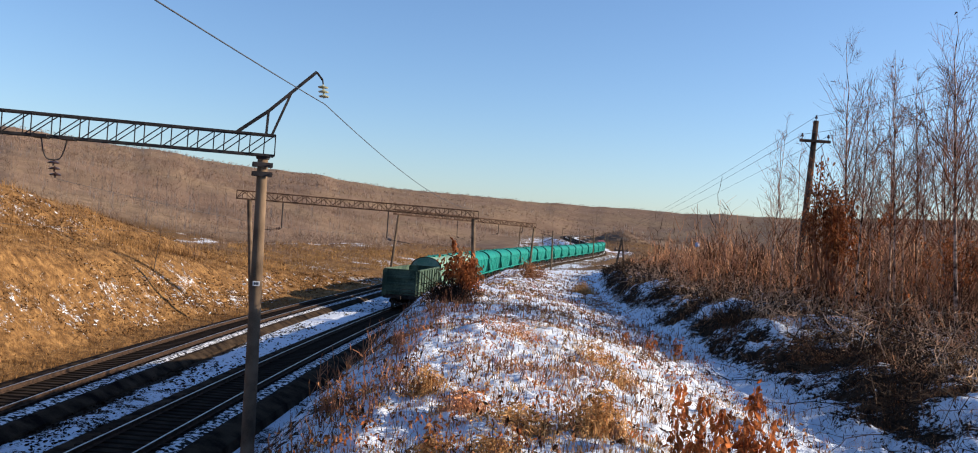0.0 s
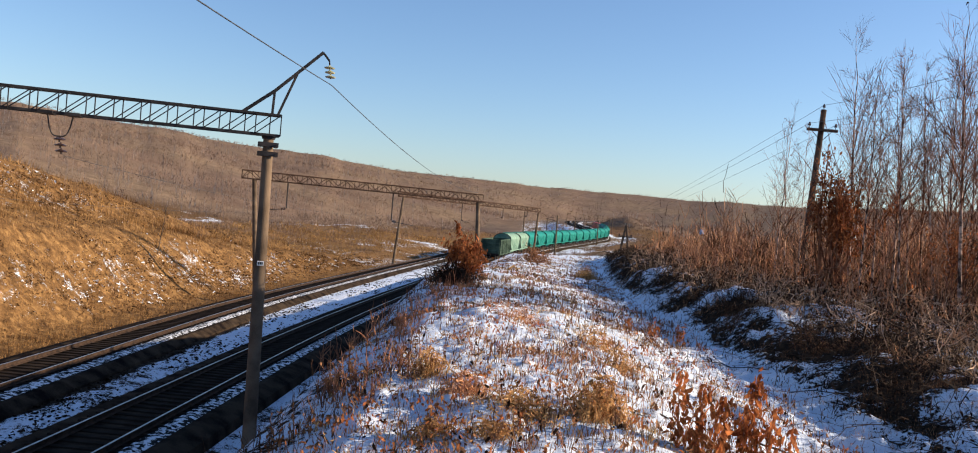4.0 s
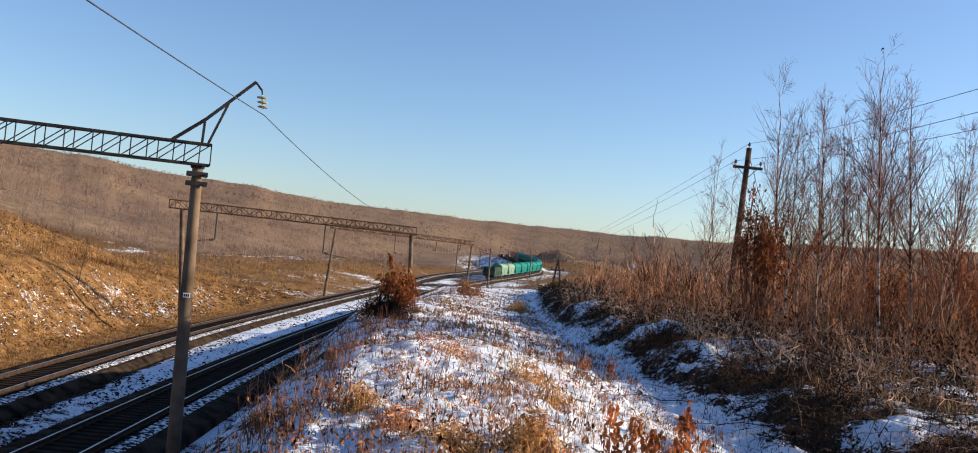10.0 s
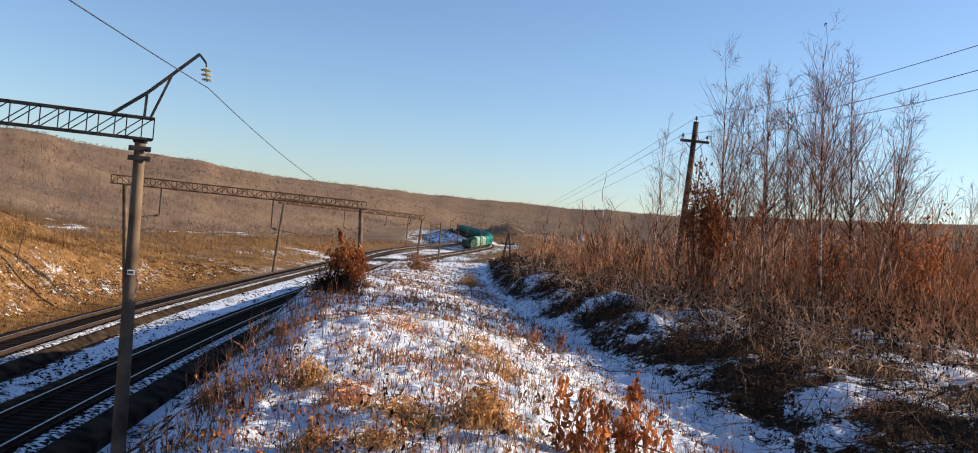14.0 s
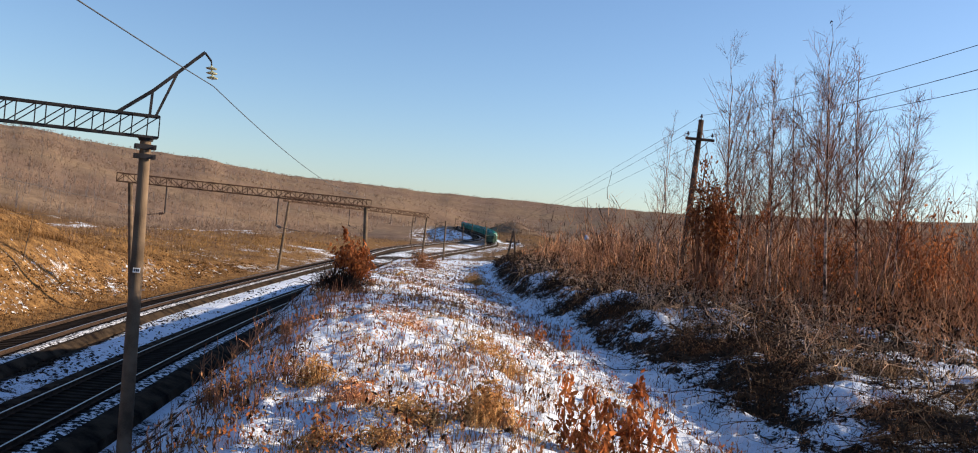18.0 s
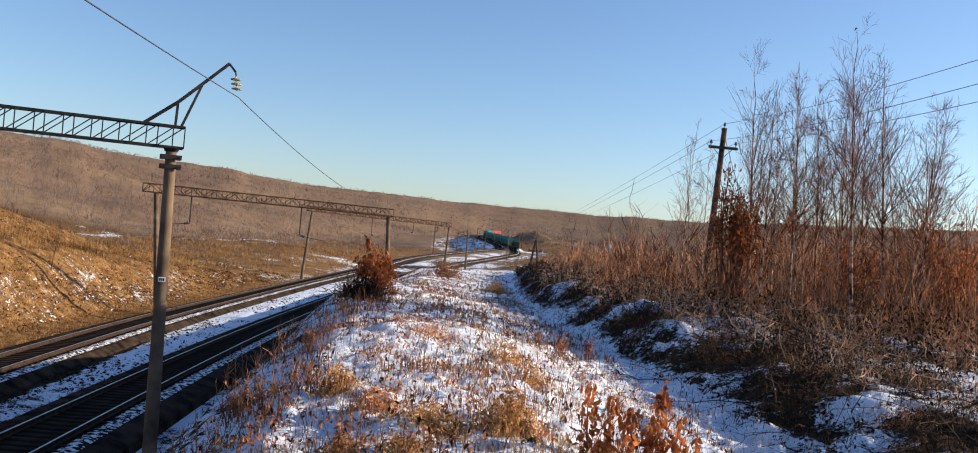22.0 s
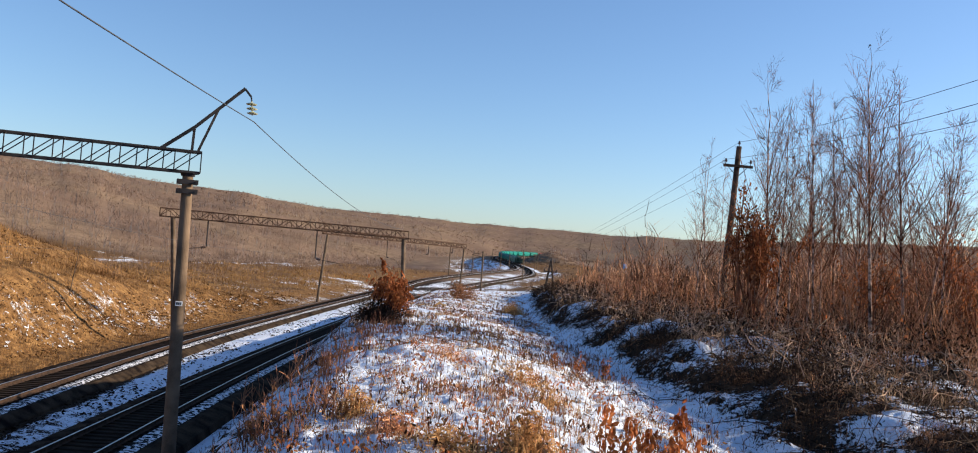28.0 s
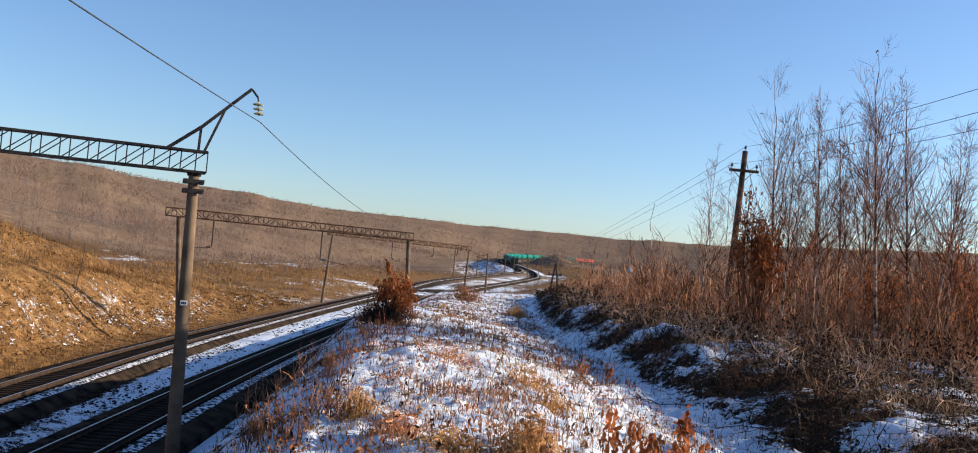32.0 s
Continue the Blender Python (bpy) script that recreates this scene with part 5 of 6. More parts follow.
def oak_sapling():
    P = thing("oak_sapling", label="young oak shoots with hanging rust-orange leaves in the snow", category="sapling")
    for a, b, n in [((1.50, 6.6), (1.48, 6.62, 5.30), 46), ((1.60, 6.5), (1.66, 6.55, 5.22), 40), ((1.78, 6.45), (1.74, 6.4, 4.98), 34), ((1.86, 6.6), (1.83, 6.6, 5.12), 40),
                    ((1.96, 6.5), (1.95, 6.5, 5.02), 36), ((2.05, 6.62), (2.07, 6.6, 5.32), 64), ((2.13, 6.5), (2.16, 6.5, 5.10), 40), ((2.30, 6.62), (2.36, 6.6, 5.0), 14), ((1.70, 6.7), (1.60, 6.7, 4.92), 22)]:
        shoot(P, (a[0], a[1], on_ground(*a) - 0.03), b, int(n * 2.1), 0.078)


def leafy_bush(name, label, x, y, w, h, stems, n, size, lean=0.5, mat=None, low=0.35):
    P = thing(name, label=label, category="bush")
    z = on_ground(x, y)
    c = np.tile([[x, y, z - 0.05]], (stems, 1)) + np.append(rng.normal(0, w * 0.16, (stems, 2)), np.zeros((stems, 1)), 1)
    ways = lean_ways(stems, lean * w / h)
    L = rng.uniform(0.65, 1.05, stems) * h
    p = bent(c, ways, L, np.zeros(stems), 7, 0.07)
    for i in range(stems):
        part("stem", mesh_np("stem", *rings(p[i:i + 1], np.linspace(0.016, 0.004, 7)[None] * max(h / 1.5, 0.6), 4), TWIG), parent=P)
    s, k = rng.integers(0, stems, n), rng.uniform(low, 1, n) * 6
    k0 = np.minimum(k.astype(int), 5)
    at = p[s, k0] + (p[s, k0 + 1] - p[s, k0]) * (k - k0)[:, None] + rng.normal(0, w * 0.10, (n, 3))
    part("foliage", mesh_np("foliage", *leaves(at, size), mat or RUST_LEAF), parent=P, label="dense dry rust-red leaves")
    return P


def tangle(name, label, x, y, w, h, n, mat=None):
    """A heap of dead stems that arch over one another."""
    c = np.stack([x + rng.normal(0, w * 0.4, n), y + rng.normal(0, w * 0.4, n)], -1)
    z = height(c[:, 0], c[:, 1]) + rng.uniform(0, h * 0.4, n)
    b = np.append(c, z[:, None], 1)
    p = bent(b, lean_ways(n, 1.1), rng.uniform(0.4, 1.2, n) * h * 1.4, rng.uniform(0.2, 0.9, n), 5, 0.12)
    P = tagged(new(name, mesh_np(name, *rings(p, near_width(b, 0.006)[:, None] * np.linspace(1, 0.5, 5), 3), mat or DEADWOOD)), label, "brushwood")
    return P


ridge_plants()
twig_litter()
named_tuft(0.95, 7.05, 180, 0.50, 0.12, "grass_tuft", "large golden dry grass tuft on the snowy ridge", leaf=60)
named_tuft(0.36, 7.05, 120, 0.26, 0.17, "grass_tuft", "brown-gold grass tuft mixed with dead leaves", leaf=90)
named_tuft(-0.16, 7.5, 80, 0.26, 0.12, "grass_tuft", "brown grass tuft with curled leaves", BRUSH, 40)
named_tuft(-0.53, 8.5, 90, 0.38, 0.09, "grass_tuft", "pale dry grass tuft at the ridge edge")
named_tuft(-0.35, 6.3, 60, 0.16, 0.09, "grass_tuft", "low grass tuft with rusty leaves", leaf=50)
named_tuft(0.10, 6.2, 60, 0.16, 0.10, "grass_tuft", "low grass tuft with rusty leaves", leaf=50)
named_tuft(1.62, 10.6, 90, 0.40, 0.12, "grass_tuft", "tawny grass tuft on the path side of the ridge")
named_tuft(1.55, 12.4, 90, 0.45, 0.15, "grass_tuft", "tawny grass tuft on the path side of the ridge")
named_tuft(0.50, 14.2, 80, 0.35, 0.22, "grass_tuft", "brown grass tuft on the path side of the ridge", BRUSH, 40)
named_tuft(5.9, 55.0, 420, 1.15, 0.34, "grass_tuft", "tall golden grass clump beyond the path")
weed_clump(-1.55, 9.0, 30, 0.46, 0.10, "dark red-brown clump of tall weed stalks on the cutting edge", DARK_BRUSH)
weed_clump(-1.30, 8.4, 34, 0.44, 0.11, "thick clump of tan and red weed stalks on the cutting edge")
weed_clump(-1.02, 7.6, 16, 0.28, 0.08, "loose clump of tan weed stalks on the cutting edge")
weed_clump(-0.80, 8.6, 34, 0.34, 0.10, "red-brown clump of weed stalks beside the pale tuft")
weed_clump(-1.55, 7.3, 30, 0.34, 0.16, "dark clump of weed stalks on the shaded slope", DARK_BRUSH)
weed_clump(-0.95, 19.4, 40, 0.48, 0.26, "loose tan weed stalks in front of the oak bush")
weed_clump(-1.50, 15.6, 22, 0.36, 0.30, "tan weed stalks leaning over the cutting")
weed_clump(0.82, 10.2, 44, 0.22, 0.28, "low red-brown weed stalks in the snow")
weed_clump(0.25, 9.9, 44, 0.22, 0.30, "low red-brown weed stalks in the snow")
oak_sapling()
leafy_bush("oak_bush", "rust-red leaved oak bush on the edge of the cutting", -0.70, 24.0, 0.95, 1.48, 24, 1150, 0.135, 0.45, RUST_LEAF, low=0.58)
SPRIG = thing("oak_sprig", label="single leafy oak sprig standing above the bush", category="sapling")
shoot(SPRIG, (-1.0, 24.2, on_ground(-1.0, 24.2) - 0.03), (-1.02, 24.2, 5.72), 10, 0.12)
shoot(SPRIG, (-1.02, 24.2, 5.70), (-1.04, 24.2, 6.05), 46, 0.12)
tangle("stem_tangle", "dark tangle of dead stems under the oak bush", -1.05, 23.8, 0.65, 0.7, 380, DARKWOOD)
leafy_bush("dry_bush", "dark brown leaved dry bush at the end of the ridge", 3.35, 70.0, 2.3, 1.5, 60, 900, 0.17, 0.6, WEED_LEAF, low=0.2)
leafy_bush("dry_bush", "small brown leaved bush beside the path", 3.25, 17.0, 0.35, 0.5, 5, 40, 0.085, 0.3)
leafy_bush("dry_bush", "small brown leaved bush beside the path", 3.9, 17.6, 0.3, 0.55, 5, 46, 0.085, 0.3)
leafy_bush("dry_bush", "small brown leaved bush beside the path", 3.0, 18.4, 0.3, 0.45, 5, 30, 0.085, 0.3)


# ---- thicket, dead wood and birches on the right ----
def shrubs(pts, h, stems, spread, twigs=4):
    """Leafless shrubs: crooked stems from one foot, side twigs at all angles and finer ones on them."""
    n = len(pts) * stems
    b = np.repeat(pts, stems, 0) + np.append(rng.normal(0, 0.11, (n, 2)), np.zeros((n, 1)), 1)
    L = np.repeat(h, stems) * rng.uniform(0.45, 1.1, n)
    p = bent(b, lean_ways(n, spread), L, rng.uniform(-0.05, 0.32, n), 5, 0.22)
    a = rings(p, near_width(b, 0.0068, 0.00040)[:, None] * np.linspace(1, 0.4, 5), 3)
    m = n * twigs
    i, u = np.repeat(np.arange(n), twigs), rng.uniform(0.8, 3.98, m)
    k = u.astype(int)
    q = p[i, k] + (p[i, k + 1] - p[i, k]) * (u - k)[:, None]
    T = L[i] * rng.uniform(0.12, 0.36, m)
    tw = bent(q, lean_ways(m, 0.95), T, rng.uniform(-0.25, 0.35, m), 3, 0.16)
    c = ribbons(tw, near_width(q, 0.009, 0.00075)[:, None] * np.linspace(1, 0.6, 3), flat_side(m))
    o = np.arange(0, m, 2)
    q2 = tw[o, 1] + (tw[o, 2] - tw[o, 1]) * rng.uniform(0, 1, len(o))[:, None]
    fine = bent(q2, lean_ways(len(o), 1.1), T[o] * rng.uniform(0.3, 0.8, len(o)), np.zeros(len(o)), 2)
    d = ribbons(fine, near_width(q2, 0.007, 0.0006)[:, None] * np.array([1, 0.6]), flat_side(len(o)))
    return joined(a, c, d)


def thicket():
    pts = place(2350, 11, 115, lambda c, d, w: w - 0.1, lambda c, d, w: w + 20 + 0 * w, 0.95)
    u = rng.uniform(0, 1, len(pts)) ** 1.25
    c, d, w = edges_of(pts[:, 1])
    pts[:, 0] = w + 0.2 + u * (12 + pts[:, 1] * 0.35)
    pts[:, 2] = height(pts[:, 0], pts[:, 1]) - 0.05
    pick = fbm(pts[:, 0] / 2.6, pts[:, 1] / 2.6, 3, 83) + 0.25 * rng.normal(0, 1, len(pts)) > -0.30 + 0.62 * (1 - step(14, 21, pts[:, 1]))
    pts, w = pts[pick], w[pick]
    edge = step(-0.2, 4.5, pts[:, 0] - w)
    h = rng.uniform(1.0, 2.4, len(pts)) * (0.28 + 1.1 * edge) * (0.55 + 0.45 * step(15, 23, pts[:, 1])) * (0.85 + 0.7 * fbm(pts[:, 0] / 4, pts[:, 1] / 4, 2, 87))
    # towards the brow the dark stems prevail, in place of its shade
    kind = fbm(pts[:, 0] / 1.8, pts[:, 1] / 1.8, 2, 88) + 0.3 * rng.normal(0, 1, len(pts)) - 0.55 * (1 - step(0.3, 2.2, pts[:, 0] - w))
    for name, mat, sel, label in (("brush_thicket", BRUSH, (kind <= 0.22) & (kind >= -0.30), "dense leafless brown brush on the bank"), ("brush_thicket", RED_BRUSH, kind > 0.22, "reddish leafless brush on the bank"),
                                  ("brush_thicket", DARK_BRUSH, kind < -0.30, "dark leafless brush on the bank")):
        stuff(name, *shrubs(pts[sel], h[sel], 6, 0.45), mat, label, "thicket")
    # taller shoots and young trees behind the first brush
    y = 19 + 56 * rng.uniform(0, 1, 900) ** 1.25
    c, d, w = edges_of(y)
    x = w + 2.2 + rng.uniform(0, 1, len(y)) * (9 + y * 0.25)
    pts = np.stack([x, y, height(x, y) - 0.05], -1)
    pts = pts[fbm(x / 2.2, y / 2.2, 3, 85) + 0.25 * rng.normal(0, 1, len(y)) > -0.15]
    h = rng.uniform(1.8, 3.7, len(pts)) * (0.85 + 0.6 * fbm(pts[:, 0] / 5, pts[:, 1] / 5, 2, 89))
    half = rng.uniform(0, 1, len(pts)) < 0.75
    stuff("young_shoots", *shrubs(pts[half], h[half], 5, 0.24, 6), TWIG_PALE, "tall thin reddish shoots in the thicket", "thicket")
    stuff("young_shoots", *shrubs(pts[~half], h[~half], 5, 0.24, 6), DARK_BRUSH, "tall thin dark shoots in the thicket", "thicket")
    # understory at the foot of the brush, coloured as its shade, and scattered leaves
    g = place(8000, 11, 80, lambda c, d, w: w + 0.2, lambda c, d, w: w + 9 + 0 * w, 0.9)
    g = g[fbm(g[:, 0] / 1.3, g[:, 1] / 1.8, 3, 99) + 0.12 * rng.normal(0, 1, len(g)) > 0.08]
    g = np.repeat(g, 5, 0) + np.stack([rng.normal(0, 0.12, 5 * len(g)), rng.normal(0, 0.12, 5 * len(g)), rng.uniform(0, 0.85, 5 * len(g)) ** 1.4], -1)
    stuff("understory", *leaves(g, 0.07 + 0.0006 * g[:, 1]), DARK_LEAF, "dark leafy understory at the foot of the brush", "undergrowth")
    # dry grass at the foot of the brush
    g = place(2300, 15, 100, lambda c, d, w: w + 0.8, lambda c, d, w: w + 13 + 0 * w, 0.9)
    stuff("bank_grass", *tufts(g, 8, 0.12, 0.42, 0.7, 0.5, 0.006, 3), BRUSH, "matted brown grass along the bank", "dry grass")
    m = rng.uniform(0, 1, 600)
    g = place(600, 14, 60, lambda c, d, w: w + 0.5, lambda c, d, w: w + 14 + 0 * w, 0.9)
    stuff("thicket_leaves", *leaves(g + np.stack([0 * m, 0 * m, 0.3 + 1.2 * m], -1), 0.09), RUST_LEAF, "scattered dry leaves in the thicket", "dry leaves")


def deadwood_bank():
    """Cut branches and arching dead stems heaped along the face of the bank."""
    n = 6500
    pts = place(n, 7, 95, lambda c, d, w: d + 0.3 * (w - d), lambda c, d, w: w + 2.2, 0.9)
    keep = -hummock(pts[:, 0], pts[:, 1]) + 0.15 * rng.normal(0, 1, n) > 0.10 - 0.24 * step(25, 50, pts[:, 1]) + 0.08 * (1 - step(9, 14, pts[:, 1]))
    pts = pts[keep]
    n = len(pts)
    pts[:, 2] += rng.uniform(0, 0.45, n)
    p = bent(pts, lean_ways(n, 1.3, 0.8), rng.gamma(4, 0.16, n), rng.uniform(0.3, 1.2, n), 6, 0.16)
    p[..., 2] = np.maximum(p[..., 2], height(p[..., 0], p[..., 1]) + 0.01)
    v, f = rings(p, near_width(pts, 0.0045)[:, None] * np.linspace(1, 0.4, 6) * rng.uniform(0.5, 1.4, n)[:, None], 3)
    stuff("brushwood", v, f, DARKWOOD, "heaped dead branches on the bank face, browned down for its shade", "brushwood")
    # short dark stems all over the face, that break up the snow
    m = 4200
    at = place(m, 6.5, 80, lambda c, d, w: d + 0.15 * (w - d), lambda c, d, w: w + 2.5, 0.85)
    q = bent(at, lean_ways(m, 0.9), rng.gamma(3, 0.085, m) + 0.05, rng.uniform(0, 0.6, m), 4, 0.15)
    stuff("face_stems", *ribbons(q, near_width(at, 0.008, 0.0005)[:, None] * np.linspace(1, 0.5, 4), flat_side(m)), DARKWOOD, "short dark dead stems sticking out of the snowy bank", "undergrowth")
    # leaf-hung scrub in the hollows, near black to stand for their shade
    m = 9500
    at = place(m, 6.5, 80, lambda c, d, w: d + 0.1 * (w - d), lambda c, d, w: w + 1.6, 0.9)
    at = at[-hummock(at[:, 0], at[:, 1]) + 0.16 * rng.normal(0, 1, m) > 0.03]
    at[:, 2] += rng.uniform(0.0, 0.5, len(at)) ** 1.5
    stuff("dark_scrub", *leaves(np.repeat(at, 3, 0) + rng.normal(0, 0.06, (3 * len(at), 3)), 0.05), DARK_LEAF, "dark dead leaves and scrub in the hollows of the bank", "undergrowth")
    n = 2200
    pts = place(n, 9, 90, lambda c, d, w: w - 0.25, lambda c, d, w: w + 1.8, 0.9)
    p = bent(pts, lean_ways(n, 0.9), rng.uniform(0.5, 1.3, n), rng.uniform(0.6, 1.3, n), 7, 0.10)
    p[..., 2] = np.maximum(p[..., 2], height(p[..., 0], p[..., 1]) + 0.02)
    stuff("arching_grass", *ribbons(p, near_width(pts, 0.012, 0.0008)[:, None] * np.linspace(1, 0.5, 7), flat_side(n)), STRAW, "pale arching dead stems over the bank edge", "dry grass")


def cut_branches():
    """Long dark forked branches strewn over the snow at the foot of the bank, and shaggy tussocks that overhang it."""
    n = 75
    at = place(n, 6.2, 17, lambda c, d, w: d + 0.5, lambda c, d, w: w + 1.0, 0.9)
    a = rng.uniform(0, 2 * np.pi, n)
    L = rng.uniform(0.5, 1.6, n)
    p = bent(at, np.stack([np.cos(a), np.sin(a), 0 * a + 0.1], -1), L, np.full(n, 0.05), 9, 0.09)

    def lie(q, lift):
        q[..., 2] = np.maximum(height(q[..., 0], q[..., 1]) + 0.015, np.minimum(q[..., 2], height(q[..., 0], q[..., 1]) + lift))
        return q

    p = lie(p, 0.16)
    i, k = np.repeat(np.arange(n), 7), rng.integers(1, 8, 7 * n)
    d = p[i, k + 1] - p[i, k - 1]
    d /= np.linalg.norm(d, axis=1, keepdims=True) + 1e-9
    v = d + np.append(rng.normal(0, 0.6, (7 * n, 2)), rng.uniform(-0.1, 0.35, (7 * n, 1)), 1)
    v /= np.linalg.norm(v, axis=1, keepdims=True)
    tw = lie(bent(p[i, k], v, L[i] * rng.uniform(0.15, 0.42, 7 * n), np.full(7 * n, 0.05), 5, 0.09), 0.28)
    r = rng.uniform(0.006, 0.012, n)
    stuff("cut_branches", *joined(rings(p, r[:, None] * np.linspace(1, 0.45, 9), 4), rings(tw, (r[i] * 0.5)[:, None] * np.linspace(1, 0.5, 5), 3)), DARKWOOD, "long dark forked branches strewn over the snow", "fallen branches")
    # pale crooked canes that arch over one another along the brow
    g = place(480, 11, 60, lambda c, d, w: w - 0.5, lambda c, d, w: w + 2.6, 0.9)
    g[:, 2] += rng.uniform(0, 0.3, len(g))
    k = rng.uniform(0.6, 1.6, len(g))
    q = bent(g, lean_ways(len(g), 1.0), k, rng.uniform(0.3, 0.95, len(g)), 9, 0.13)
    q[..., 2] = np.maximum(q[..., 2], height(q[..., 0], q[..., 1]) + 0.02)
    j, e = np.repeat(np.arange(len(g)), 3), rng.integers(2, 8, 3 * len(g))
    t2 = bent(q[j, e], lean_ways(len(j), 1.0), k[j] * rng.uniform(0.15, 0.4, len(j)), rng.uniform(0, 0.6, len(j)), 5, 0.1)
    r = near_width(g, 0.0075, 0.00042)
    stuff("cane_tangle", *joined(rings(q, r[:, None] * np.linspace(1, 0.45, 9), 4), rings(t2, (r[j] * 0.6)[:, None] * np.linspace(1, 0.5, 5), 3)), CANE, "pale crooked canes tangled along the brow of the bank", "brushwood")
    c = place(95, 7.5, 32, lambda c, d, w: d + 0.45 * (w - d), lambda c, d, w: w + 1.4, 0.9)
    c = c[hummock(c[:, 0], c[:, 1]) < 0.1]
    m = 110
    b = np.repeat(c, m, 0) + np.append(rng.normal(0, 0.16, (m * len(c), 2)), np.zeros((m * len(c), 1)), 1)
    b[:, 2] = height(b[:, 0], b[:, 1]) - 0.02
    q = bent(b, lean_ways(len(b), 0.75), rng.uniform(0.25, 0.75, len(b)), rng.uniform(0.5, 1.3, len(b)), 5, 0.07)
    q[..., 2] = np.maximum(q[..., 2], height(q[..., 0], q[..., 1]) + 0.01)
    w = near_width(b, 0.007, 0.0006)[:, None] * np.linspace(1, 0.5, 5)
    top = np.repeat(rng.uniform(0, 1, len(c)) < 0.35, m) & (rng.uniform(0, 1, len(b)) < 0.6)
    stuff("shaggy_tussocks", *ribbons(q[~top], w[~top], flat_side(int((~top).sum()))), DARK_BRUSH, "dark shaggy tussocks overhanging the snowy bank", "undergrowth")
    stuff("shaggy_tussocks", *ribbons(q[top], w[top], flat_side(int(top.sum()))), BRUSH, "brown shaggy tussocks overhanging the snowy bank", "undergrowth")


def branch(name, label, pts, r, mat=None, twigs=True):
    """A fallen limb with a few side twigs."""
    p = np.array([[x, y, on_ground(x, y) + dz] for x, y, dz in pts])
    t = np.linspace(0, len(p) - 1, 14)
    q = np.stack([np.interp(t, np.arange(len(p)), p[:, i]) for i in range(3)], -1) + rng.normal(0, r * 0.8, (14, 3))
    P = thing(name, label=label, category="fallen branch")
    part("limb", mesh_np("limb", *rings(q[None], np.linspace(r, r * 0.35, 14)[None], 6), mat or DEADWOOD), parent=P)
    if not twigs:
        return
    tw = bent(q[[3, 5, 7, 9, 10, 11]], lean_ways(6, 1.2), np.full(6, r * 26), np.full(6, 0.1), 5, 0.1)
    for k in range(6):
        part("twig", mesh_np("twig", *rings(tw[k:k + 1], np.linspace(r * 0.4, r * 0.15, 5)[None], 4), mat or DEADWOOD), parent=P)


